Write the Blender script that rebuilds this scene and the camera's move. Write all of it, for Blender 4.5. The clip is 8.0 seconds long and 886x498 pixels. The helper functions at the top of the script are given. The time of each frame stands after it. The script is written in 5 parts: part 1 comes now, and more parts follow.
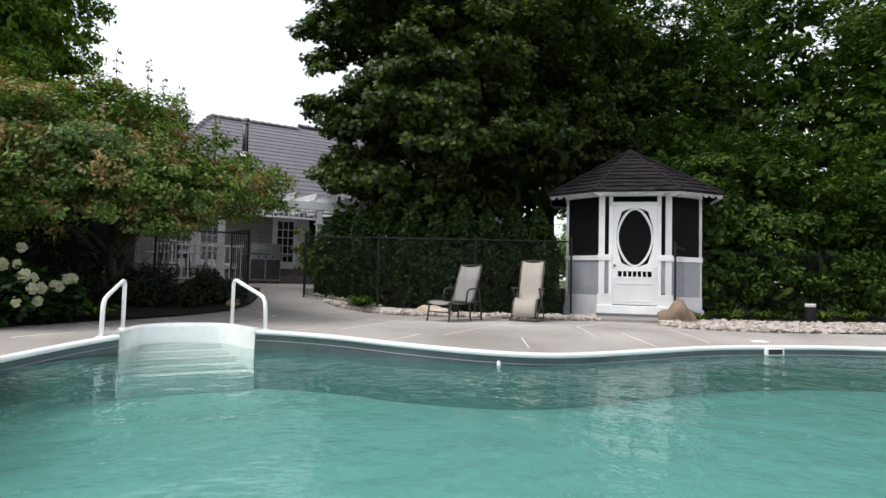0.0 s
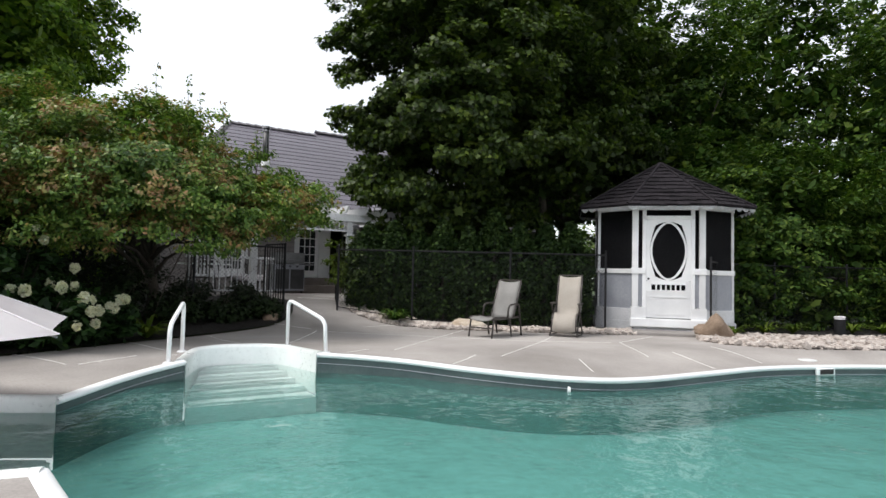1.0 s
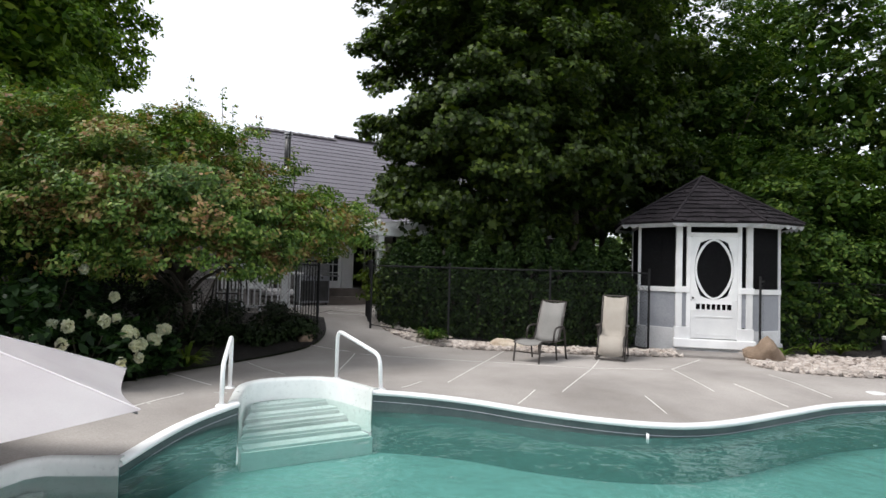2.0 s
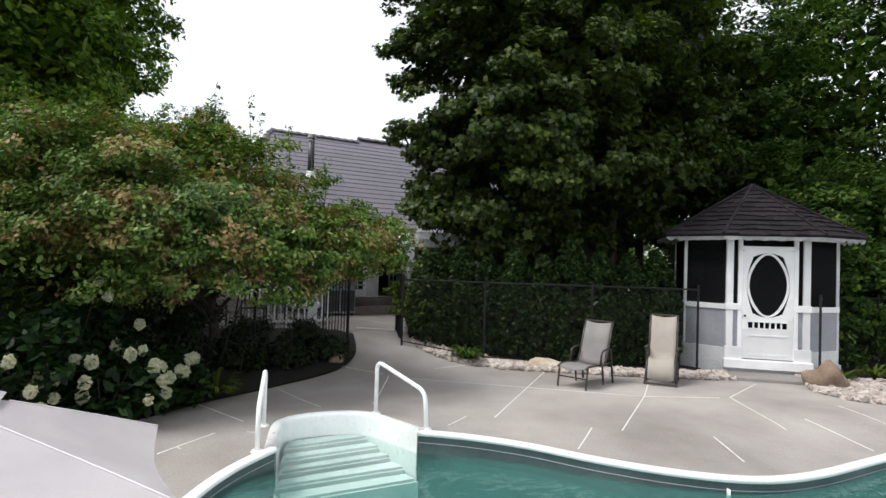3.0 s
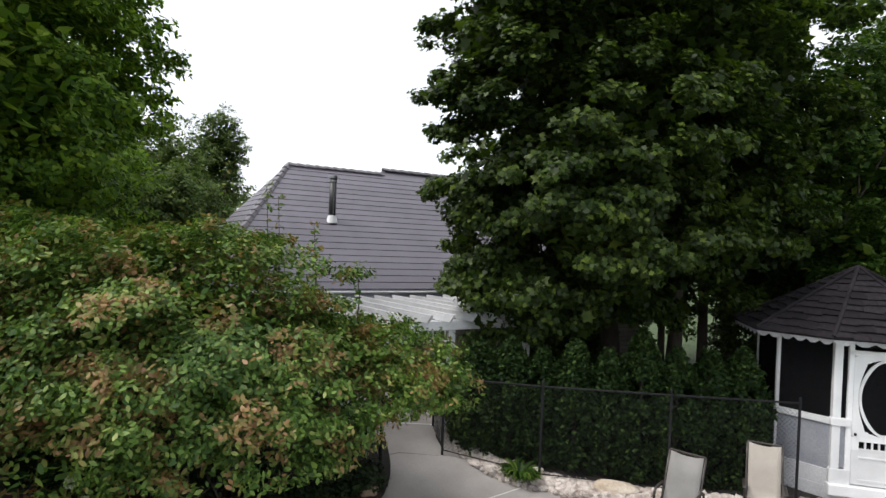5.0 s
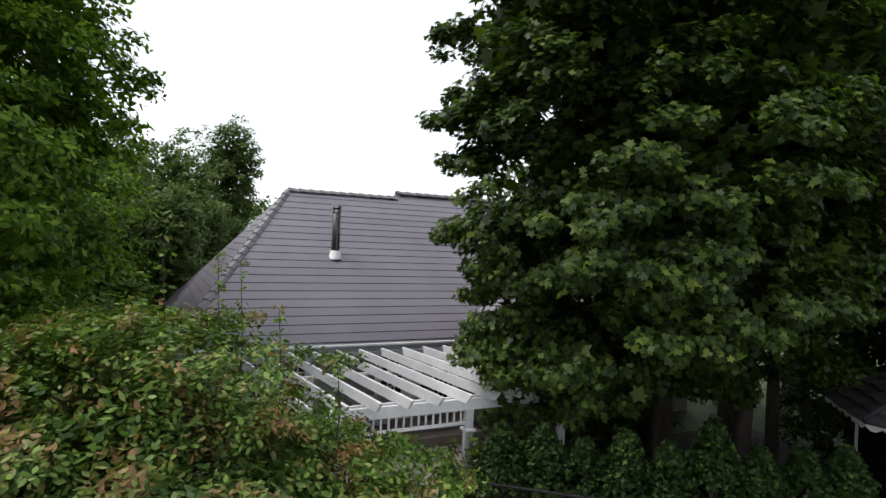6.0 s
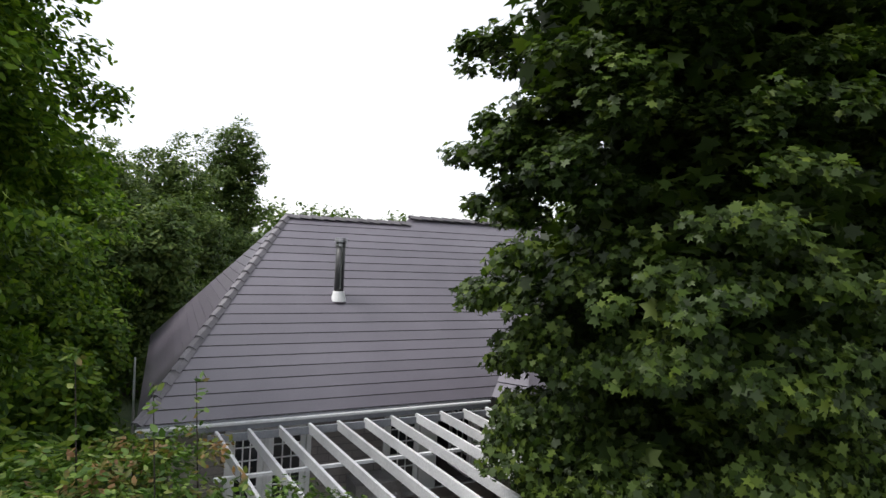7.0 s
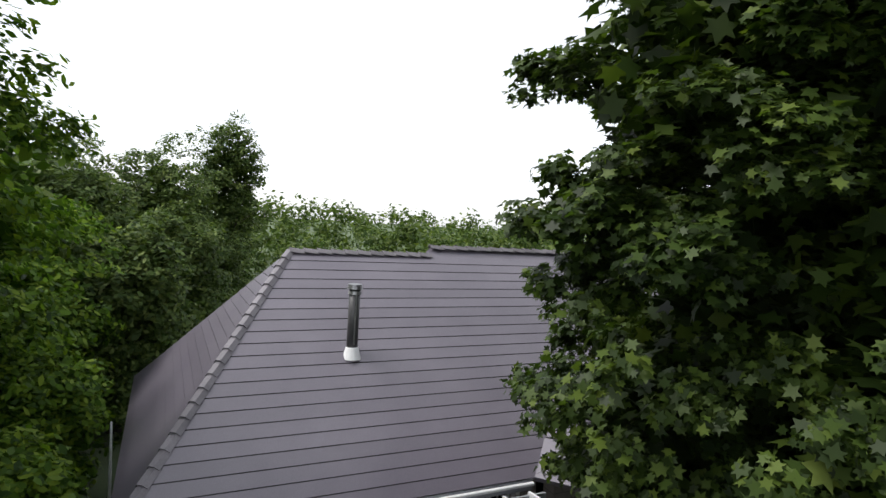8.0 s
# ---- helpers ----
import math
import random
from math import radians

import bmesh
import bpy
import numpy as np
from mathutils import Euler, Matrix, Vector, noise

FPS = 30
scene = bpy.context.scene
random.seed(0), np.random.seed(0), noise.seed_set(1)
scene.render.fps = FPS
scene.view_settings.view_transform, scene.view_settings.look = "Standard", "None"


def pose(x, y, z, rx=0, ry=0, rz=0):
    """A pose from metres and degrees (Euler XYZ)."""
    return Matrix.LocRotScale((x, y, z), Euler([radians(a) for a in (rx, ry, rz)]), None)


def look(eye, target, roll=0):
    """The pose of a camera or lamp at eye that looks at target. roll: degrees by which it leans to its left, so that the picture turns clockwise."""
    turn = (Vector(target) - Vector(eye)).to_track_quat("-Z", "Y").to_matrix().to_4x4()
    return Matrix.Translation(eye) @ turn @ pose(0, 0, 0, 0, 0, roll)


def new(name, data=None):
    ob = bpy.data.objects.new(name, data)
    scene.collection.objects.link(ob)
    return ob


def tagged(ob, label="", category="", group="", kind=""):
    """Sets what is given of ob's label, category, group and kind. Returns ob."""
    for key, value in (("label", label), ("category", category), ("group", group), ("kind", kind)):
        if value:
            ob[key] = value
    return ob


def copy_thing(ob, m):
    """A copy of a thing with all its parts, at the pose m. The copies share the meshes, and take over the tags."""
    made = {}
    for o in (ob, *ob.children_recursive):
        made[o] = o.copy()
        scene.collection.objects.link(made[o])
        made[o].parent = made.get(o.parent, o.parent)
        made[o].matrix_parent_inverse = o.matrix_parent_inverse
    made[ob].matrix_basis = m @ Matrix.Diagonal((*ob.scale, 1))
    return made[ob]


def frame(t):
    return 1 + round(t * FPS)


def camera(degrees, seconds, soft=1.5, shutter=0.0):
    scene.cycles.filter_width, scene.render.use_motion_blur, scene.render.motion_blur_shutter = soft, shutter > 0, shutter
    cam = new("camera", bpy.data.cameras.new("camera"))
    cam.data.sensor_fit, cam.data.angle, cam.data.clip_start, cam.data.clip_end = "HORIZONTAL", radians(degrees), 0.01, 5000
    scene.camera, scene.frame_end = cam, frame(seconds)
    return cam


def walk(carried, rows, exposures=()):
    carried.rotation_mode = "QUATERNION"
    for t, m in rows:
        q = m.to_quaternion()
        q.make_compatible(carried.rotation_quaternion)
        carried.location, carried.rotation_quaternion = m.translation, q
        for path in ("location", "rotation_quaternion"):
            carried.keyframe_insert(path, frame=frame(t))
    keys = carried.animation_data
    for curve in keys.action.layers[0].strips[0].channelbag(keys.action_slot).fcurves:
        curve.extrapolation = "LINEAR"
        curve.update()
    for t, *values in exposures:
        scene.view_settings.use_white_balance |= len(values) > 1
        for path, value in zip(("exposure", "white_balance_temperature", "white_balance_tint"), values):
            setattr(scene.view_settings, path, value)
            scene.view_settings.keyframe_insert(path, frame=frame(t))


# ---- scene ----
cam = camera(75.49, 8.0, 1.5)
PATH = [
    (0, 0.000, 0.000, 0.788, -31.05, 2.84, -1.39),
    (0.5, -0.375, 0.154, 0.899, -31.16, 2.81, -1.39),
    (1, -0.785, 0.441, 1.089, -31.80, 2.66, -1.40),
    (1.5, -1.086, 0.766, 1.321, -32.11, 2.39, -1.51),
    (2, -1.255, 1.164, 1.556, -31.78, 2.07, -1.64),
    (3.5, -1.344, 2.298, 2.278, -30.13, 0.92, -1.91),
    (4, -1.365, 2.787, 2.779, -30.40, 0.27, -2.27),
    (4.5, -1.313, 3.224, 3.332, -30.31, -0.10, -2.45),
    (4.7, -1.291, 3.393, 3.557, -30.13, -0.21, -2.51),
    (5.8, -0.104, 5.089, 4.606, -26.74, -0.37, -2.28),
    (6, 0.036, 5.454, 4.795, -26.62, -0.45, -2.44),
    (6.5, 0.335, 6.358, 5.262, -26.27, -0.72, -2.89),
    (7, 0.652, 7.275, 5.714, -25.60, -1.07, -3.11),
    (7.5, 0.820, 8.236, 6.204, -25.89, -1.68, -3.31),
    (8, 0.863, 9.223, 6.719, -25.81, -2.59, -3.44),
]
walk(cam, [(t, pose(x, y, z, 90 + pitch, roll, yaw)) for t, x, y, z, yaw, pitch, roll in PATH])

# ---- light ----
world = bpy.data.worlds.new("overcast_sky")
scene.world = world
world.use_nodes = True
wn, wl = world.node_tree.nodes, world.node_tree.links
wn.clear()
sky = wn.new("ShaderNodeTexSky")
sky.sky_type, sky.sun_disc = "NISHITA", False
sky.sun_elevation, sky.sun_rotation = radians(57), radians(-73)
sky.air_density, sky.dust_density, sky.ozone_density = 1.0, 1.0, 1.0
cloud = wn.new("ShaderNodeHueSaturation")
cloud.inputs["Saturation"].default_value = 0.35
veil = wn.new("ShaderNodeMix")
veil.data_type = "RGBA"
veil.inputs[0].default_value = 0.72
veil.inputs[7].default_value = (2.45, 2.50, 2.60, 1)
back = wn.new("ShaderNodeBackground")
back.inputs["Strength"].default_value = 0.15
wout = wn.new("ShaderNodeOutputWorld")
wl.new(sky.outputs[0], cloud.inputs["Color"])
wl.new(cloud.outputs[0], veil.inputs[6])
wl.new(veil.outputs[2], back.inputs["Color"])
wl.new(back.outputs[0], wout.inputs["Surface"])
sun = new("sun", bpy.data.lights.new("sun", "SUN"))
sun.data.energy, sun.data.angle, sun.data.color = 1.35, radians(26), (1.0, 0.97, 0.93)
sun.matrix_world = look((0, 0, 0), (0.52, -0.16, -0.84))
scene.view_settings.exposure = 1.42


# ---- materials ----
WATER_Z = -0.20


def noise_node(nt, coord, scale, detail=4.0, rough=0.55):
    n = nt.nodes.new("ShaderNodeTexNoise")
    n.inputs["Scale"].default_value, n.inputs["Detail"].default_value, n.inputs["Roughness"].default_value = scale, detail, rough
    nt.links.new(coord, n.inputs["Vector"])
    return n.outputs["Fac"]


def ramp_node(nt, fac, stops):
    r = nt.nodes.new("ShaderNodeValToRGB")
    e = r.color_ramp.elements
    while len(e) < len(stops):
        e.new(0.5)
    for el, (pos, col) in zip(e, stops):
        el.position, el.color = pos, (*col, 1)
    nt.links.new(fac, r.inputs["Fac"])
    return r.outputs["Color"]


def mix_node(nt, fac, a, b, mode="MIX"):
    m = nt.nodes.new("ShaderNodeMix")
    m.data_type, m.blend_type = "RGBA", mode
    for sock, v in ((m.inputs[0], fac), (m.inputs[6], a), (m.inputs[7], b)):
        if isinstance(v, bpy.types.NodeSocket):
            nt.links.new(v, sock)
        else:
            sock.default_value = v if isinstance(v, float) else (*v, 1)
    return m.outputs[2]


def surface(name, dark, light, scale=3.0, fine=60.0, rough=0.7, bump=0.3, metal=0.0, depth=0.004, vary=0.12, stretch=(1, 1, 1), spec=0.5, grainy=1.0):
    """A procedural surface: broad stains and fine grain in colour, roughness and relief."""
    m = bpy.data.materials.new(name)
    m.use_nodes = True
    nt = m.node_tree
    bsdf = nt.nodes["Principled BSDF"]
    tc = nt.nodes.new("ShaderNodeTexCoord")
    mp = nt.nodes.new("ShaderNodeMapping")
    mp.inputs["Scale"].default_value = stretch
    nt.links.new(tc.outputs["Object"], mp.inputs["Vector"])
    co = mp.outputs["Vector"]
    broad, grain = noise_node(nt, co, scale), noise_node(nt, co, fine, 6.0, 0.65)
    base = ramp_node(nt, broad, [(0.3, dark), (0.7, light)])
    g = ramp_node(nt, grain, [(0.25, (1 - 0.28 * grainy,) * 3), (0.75, (1 + 0.12 * grainy,) * 3)])
    col = mix_node(nt, 1.0, base, g, "MULTIPLY")
    info = nt.nodes.new("ShaderNodeObjectInfo")
    v = ramp_node(nt, info.outputs["Random"], [(0.0, (1 - vary,) * 3), (1.0, (1 + vary,) * 3)])
    col = mix_node(nt, 1.0, col, v, "MULTIPLY")
    nt.links.new(col, bsdf.inputs["Base Color"])
    rr = nt.nodes.new("ShaderNodeMapRange")
    rr.inputs["To Min"].default_value, rr.inputs["To Max"].default_value = max(0.02, rough - 0.12), min(1, rough + 0.12)
    nt.links.new(grain, rr.inputs["Value"])
    nt.links.new(rr.outputs[0], bsdf.inputs["Roughness"])
    bsdf.inputs["Metallic"].default_value = metal
    bsdf.inputs["Specular IOR Level"].default_value = spec
    b = nt.nodes.new("ShaderNodeBump")
    b.inputs["Strength"].default_value, b.inputs["Distance"].default_value = bump, depth
    nt.links.new(grain, b.inputs["Height"])
    nt.links.new(b.outputs[0], bsdf.inputs["Normal"])
    return m


def foliage(name, stops, shine=0.5, through_light=0.3, browning=0.0, gloss=0.12):
    """Leaves: colour by leaf, a waxy face, some light through the blade."""
    m = bpy.data.materials.new(name)
    m.use_nodes = True
    nt = m.node_tree
    bsdf, out = nt.nodes["Principled BSDF"], nt.nodes["Material Output"]
    geo = nt.nodes.new("ShaderNodeNewGeometry")
    col = ramp_node(nt, geo.outputs["Random Per Island"], stops)
    tc = nt.nodes.new("ShaderNodeTexCoord")
    patch = noise_node(nt, tc.outputs["Object"], 0.9, 3.0)
    tint = ramp_node(nt, patch, [(0.3, (0.62, 0.7, 0.62)), (0.7, (1.25, 1.2, 1.05))])
    col = mix_node(nt, 1.0, col, tint, "MULTIPLY")
    if browning:
        sick = noise_node(nt, tc.outputs["Object"], 2.3, 2.0)
        where = ramp_node(nt, sick, [(0.53, (0, 0, 0)), (0.61, (browning,) * 3)])
        col = mix_node(nt, where, col, ramp_node(nt, geo.outputs["Random Per Island"], [(0.0, (0.17, 0.080, 0.040)), (0.40, (0.40, 0.21, 0.11)), (0.7, (0.26, 0.21, 0.075)), (1.0, (0.12, 0.18, 0.04))]))
    nt.links.new(col, bsdf.inputs["Base Color"])
    bsdf.inputs["Roughness"].default_value = shine
    bsdf.inputs["Specular IOR Level"].default_value = gloss
    tr = nt.nodes.new("ShaderNodeBsdfTranslucent")
    nt.links.new(mix_node(nt, 1.0, col, (1.1, 1.25, 0.5), "MULTIPLY"), tr.inputs["Color"])
    mx = nt.nodes.new("ShaderNodeMixShader")
    mx.inputs[0].default_value = through_light
    nt.links.new(bsdf.outputs[0], mx.inputs[1])
    nt.links.new(tr.outputs[0], mx.inputs[2])
    nt.links.new(mx.outputs[0], out.inputs["Surface"])
    return m


def water_surface():
    m = bpy.data.materials.new("pool_water")
    m.use_nodes = True
    nt = m.node_tree
    nt.nodes.remove(nt.nodes["Principled BSDF"])
    out = nt.nodes["Material Output"]
    tc = nt.nodes.new("ShaderNodeTexCoord")
    w1 = noise_node(nt, tc.outputs["Object"], 2.2, 3.0, 0.5)
    w2 = noise_node(nt, tc.outputs["Object"], 9.0, 2.0, 0.5)
    add = nt.nodes.new("ShaderNodeMath")
    add.operation = "MULTIPLY_ADD"
    add.inputs[1].default_value = 0.22
    nt.links.new(w2, add.inputs[0])
    nt.links.new(w1, add.inputs[2])
    b = nt.nodes.new("ShaderNodeBump")
    b.inputs["Strength"].default_value, b.inputs["Distance"].default_value = 0.7, 0.06
    nt.links.new(add.outputs[0], b.inputs["Height"])
    fr = nt.nodes.new("ShaderNodeFresnel")
    fr.inputs["IOR"].default_value = 1.33
    nt.links.new(b.outputs[0], fr.inputs["Normal"])
    gl = nt.nodes.new("ShaderNodeBsdfGlossy")
    gl.inputs["Roughness"].default_value = 0.03
    nt.links.new(b.outputs[0], gl.inputs["Normal"])
    deep = nt.nodes.new("ShaderNodeBsdfTransparent")
    deep.inputs["Color"].default_value = (0.86, 0.96, 0.94, 1)
    milk = nt.nodes.new("ShaderNodeBsdfDiffuse")
    milk.inputs["Color"].default_value = (0.13, 0.36, 0.32, 1)
    body = nt.nodes.new("ShaderNodeMixShader")
    depth = None
    for centre, near, far in (((1.0, 8.2, WATER_Z), 0.8, 1.5), ((-1.5, 5.7, WATER_Z), 0.7, 1.3)):
        v = nt.nodes.new("ShaderNodeVectorMath")
        v.operation = "DISTANCE"
        nt.links.new(tc.outputs["Object"], v.inputs[0])
        v.inputs[1].default_value = centre
        r = nt.nodes.new("ShaderNodeMapRange")
        r.inputs["From Min"].default_value, r.inputs["From Max"].default_value = near, far
        r.inputs["To Min"].default_value, r.inputs["To Max"].default_value = 0.0, 0.24
        nt.links.new(v.outputs["Value"], r.inputs["Value"])
        if depth is None:
            depth = r.outputs[0]
        else:
            mn = nt.nodes.new("ShaderNodeMath")
            mn.operation = "MINIMUM"
            nt.links.new(depth, mn.inputs[0])
            nt.links.new(r.outputs[0], mn.inputs[1])
            depth = mn.outputs[0]
    nt.links.new(depth, body.inputs[0])
    nt.links.new(deep.outputs[0], body.inputs[1])
    nt.links.new(milk.outputs[0], body.inputs[2])
    mx = nt.nodes.new("ShaderNodeMixShader")
    nt.links.new(fr.outputs[0], mx.inputs[0])
    nt.links.new(body.outputs[0], mx.inputs[1])
    nt.links.new(gl.outputs[0], mx.inputs[2])
    nt.links.new(mx.outputs[0], out.inputs["Surface"])
    return m


def stone_wall():
    m = surface("grey_stone_wall", (0.22, 0.205, 0.205), (0.32, 0.30, 0.29), 1.2, 40, 0.85, 0.4)
    nt = m.node_tree
    bsdf = nt.nodes["Principled BSDF"]
    tc = nt.nodes.new("ShaderNodeTexCoord")
    mp = nt.nodes.new("ShaderNodeMapping")
    mp.inputs["Rotation"].default_value = (radians(90), 0, 0)
    nt.links.new(tc.outputs["Object"], mp.inputs["Vector"])
    br = nt.nodes.new("ShaderNodeTexBrick")
    br.inputs["Scale"].default_value = 1.0
    br.inputs["Brick Width"].default_value, br.inputs["Row Height"].default_value, br.inputs["Mortar Size"].default_value = 0.42, 0.14, 0.008
    br.inputs["Color1"].default_value, br.inputs["Color2"].default_value, br.inputs["Mortar"].default_value = (0.9, 0.86, 0.86, 1), (1.1, 1.06, 1.04, 1), (0.6, 0.6, 0.6, 1)
    nt.links.new(mp.outputs[0], br.inputs["Vector"])
    old = bsdf.inputs["Base Color"].links[0].from_socket
    nt.links.new(mix_node(nt, 1.0, old, br.outputs["Color"], "MULTIPLY"), bsdf.inputs["Base Color"])
    return m


def liner_band():
    m = surface("patterned_liner", (0.035, 0.055, 0.060), (0.075, 0.10, 0.10), 2.0, 30, 0.45, 0.1)
    return m


def screen_mesh():
    m = bpy.data.materials.new("dark_screen")
    m.use_nodes = True
    nt = m.node_tree
    bsdf, out = nt.nodes["Principled BSDF"], nt.nodes["Material Output"]
    bsdf.inputs["Base Color"].default_value = (0.006, 0.006, 0.007, 1)
    bsdf.inputs["Specular IOR Level"].default_value = 0.1
    bsdf.inputs["Roughness"].default_value = 0.8
    tp = nt.nodes.new("ShaderNodeBsdfTransparent")
    mx = nt.nodes.new("ShaderNodeMixShader")
    mx.inputs[0].default_value = 0.88
    nt.links.new(tp.outputs[0], mx.inputs[1])
    nt.links.new(bsdf.outputs[0], mx.inputs[2])
    nt.links.new(mx.outputs[0], out.inputs["Surface"])
    return m


def window_glass():
    m = bpy.data.materials.new("window_glass")
    m.use_nodes = True
    b = m.node_tree.nodes["Principled BSDF"]
    b.inputs["Base Color"].default_value = (0.02, 0.022, 0.025, 1)
    b.inputs["Roughness"].default_value = 0.06
    b.inputs["IOR"].default_value = 1.5
    return m


MAT = {
    "concrete": surface("broom_concrete", (0.21, 0.19, 0.176), (0.37, 0.342, 0.322), 0.55, 55, 0.85, 0.35),
    "joint": surface("pale_joint_filler", (0.62, 0.60, 0.57), (0.74, 0.72, 0.69), 4, 70, 0.8, 0.2),
    "soil": surface("dark_mulch", (0.008, 0.006, 0.005), (0.024, 0.018, 0.014), 4, 45, 0.95, 1.0, depth=0.03),
    "lawn": surface("lawn_ground", (0.04, 0.07, 0.025), (0.08, 0.11, 0.04), 1.2, 60, 0.95, 1.0, depth=0.03),
    "coping": surface("white_vinyl_coping", (0.72, 0.73, 0.74), (0.82, 0.82, 0.82), 3, 30, 0.35, 0.05, grainy=0.2),
    "step_shell": surface("white_step_shell", (0.70, 0.74, 0.73), (0.80, 0.82, 0.81), 2, 20, 0.3, 0.05, grainy=0.2),
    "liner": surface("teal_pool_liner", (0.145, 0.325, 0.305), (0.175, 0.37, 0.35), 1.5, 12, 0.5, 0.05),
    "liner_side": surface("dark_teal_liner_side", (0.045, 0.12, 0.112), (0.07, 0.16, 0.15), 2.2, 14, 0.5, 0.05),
    "liner_band": liner_band(),
    "water": water_surface(),
    "white": surface("white_paint", (0.70, 0.70, 0.71), (0.82, 0.82, 0.82), 2.5, 50, 0.45, 0.15, grainy=0.2),
    "trim": surface("weathered_white_trim", (0.58, 0.58, 0.60), (0.72, 0.72, 0.73), 2.0, 40, 0.6, 0.25),
    "grey": surface("blue_grey_paint", (0.24, 0.25, 0.28), (0.32, 0.33, 0.36), 2.0, 40, 0.6, 0.2),
    "screen": screen_mesh(),
    "glass": window_glass(),
    # near-black colour standing in for shade in rooms and openings
    "dark": surface("dark_interior_shade", (0.012, 0.012, 0.012), (0.03, 0.028, 0.026), 2, 20, 0.8, 0.1),
    "black_metal": surface("black_powder_coat", (0.010, 0.010, 0.011), (0.022, 0.022, 0.024), 6, 90, 0.7, 0.1, spec=0.2),
    "rail": surface("white_rail_enamel", (0.76, 0.76, 0.77), (0.84, 0.84, 0.84), 4, 60, 0.3, 0.05, grainy=0.2),
    "shingle": surface("asphalt_shingle", (0.011, 0.009, 0.011), (0.030, 0.026, 0.030), 3, 120, 0.95, 0.8, vary=0.3, spec=0.15),
    "roofing": surface("mauve_grey_roofing", (0.115, 0.102, 0.130), (0.150, 0.135, 0.165), 0.8, 70, 0.36, 0.4, vary=0.08, spec=1.0),
    # dark tone that paints the shadow lines between roof courses
    "roof_shadow_line": surface("shadow_edge", (0.03, 0.028, 0.032), (0.06, 0.055, 0.06), 2, 40, 0.9, 0.3),
    "wall": stone_wall(),
    "stone": surface("river_stone", (0.20, 0.16, 0.135), (0.48, 0.435, 0.40), 7, 60, 0.8, 0.4, vary=0.5),
    "boulder": surface("brown_boulder", (0.16, 0.11, 0.075), (0.30, 0.22, 0.16), 3, 30, 0.9, 0.9, depth=0.02),
    "limestone": surface("pale_limestone", (0.46, 0.36, 0.26), (0.68, 0.60, 0.50), 4, 30, 0.85, 0.8, depth=0.02),
    "bark": surface("tree_bark", (0.035, 0.028, 0.022), (0.085, 0.07, 0.055), 5, 40, 0.95, 1.0, depth=0.03, stretch=(1, 1, 0.25)),
    "fabric": surface("taupe_sling_fabric", (0.29, 0.26, 0.225), (0.36, 0.325, 0.285), 3, 180, 0.85, 0.3),
    "fabric_grey": surface("grey_sling_fabric", (0.20, 0.195, 0.185), (0.26, 0.25, 0.24), 3, 180, 0.85, 0.3),
    "frame_metal": surface("bronze_tube", (0.035, 0.030, 0.027), (0.07, 0.06, 0.055), 6, 90, 0.4, 0.1, metal=0.3),
    "canvas": surface("white_umbrella_canvas", (0.66, 0.62, 0.64), (0.76, 0.73, 0.74), 1.5, 120, 0.85, 0.2, grainy=0.2),
    "steel": surface("dull_steel", (0.28, 0.28, 0.29), (0.42, 0.42, 0.43), 6, 60, 0.35, 0.1, metal=0.8),
    "flue": surface("grey_flue_pipe", (0.035, 0.035, 0.037), (0.07, 0.07, 0.072), 4, 60, 0.45, 0.1, metal=0.3),
    "step_stone": surface("brown_stone_step", (0.16, 0.135, 0.12), (0.26, 0.22, 0.20), 2.5, 40, 0.85, 0.4),
    "maple": foliage("maple_leaf", [(0.0, (0.014, 0.026, 0.006)), (0.5, (0.036, 0.062, 0.013)), (0.85, (0.070, 0.108, 0.020)), (1.0, (0.112, 0.152, 0.028))], 0.5, 0.34, gloss=0.25),
    "tree_leaf": foliage("tree_leaf", [(0.0, (0.026, 0.060, 0.010)), (0.6, (0.115, 0.205, 0.027)), (1.0, (0.210, 0.290, 0.038))], 0.5, 0.40),
    "far_leaf": foliage("far_leaf", [(0.0, (0.038, 0.066, 0.022)), (0.6, (0.090, 0.135, 0.042)), (1.0, (0.15, 0.19, 0.06))]),
    "shrub_leaf": foliage("shrub_leaf", [(0.0, (0.034, 0.075, 0.018)), (0.55, (0.098, 0.175, 0.036)), (0.85, (0.18, 0.27, 0.062)), (1.0, (0.26, 0.29, 0.10))], browning=0.85, gloss=0.28),
    "cedar": foliage("cedar_spray", [(0.0, (0.008, 0.019, 0.006)), (0.7, (0.025, 0.048, 0.013)), (1.0, (0.060, 0.098, 0.024))], 0.6, 0.12),
    "vine": foliage("vine_leaf", [(0.0, (0.014, 0.034, 0.007)), (0.7, (0.048, 0.096, 0.017)), (1.0, (0.13, 0.18, 0.04))]),
    "hydrangea": foliage("hydrangea_leaf", [(0.0, (0.007, 0.018, 0.007)), (0.75, (0.018, 0.042, 0.013)), (1.0, (0.035, 0.075, 0.02))]),
    "petal": foliage("cream_petal", [(0.0, (0.50, 0.49, 0.43)), (0.8, (0.68, 0.67, 0.62)), (1.0, (0.60, 0.50, 0.40))], 0.7, 0.3),
    # near-black leaf: deep shade is put into the colour
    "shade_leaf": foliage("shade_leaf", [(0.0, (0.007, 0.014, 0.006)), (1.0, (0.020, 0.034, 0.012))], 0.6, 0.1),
    "lime": foliage("lime_leaf", [(0.0, (0.05, 0.09, 0.012)), (1.0, (0.13, 0.17, 0.03))]),
}


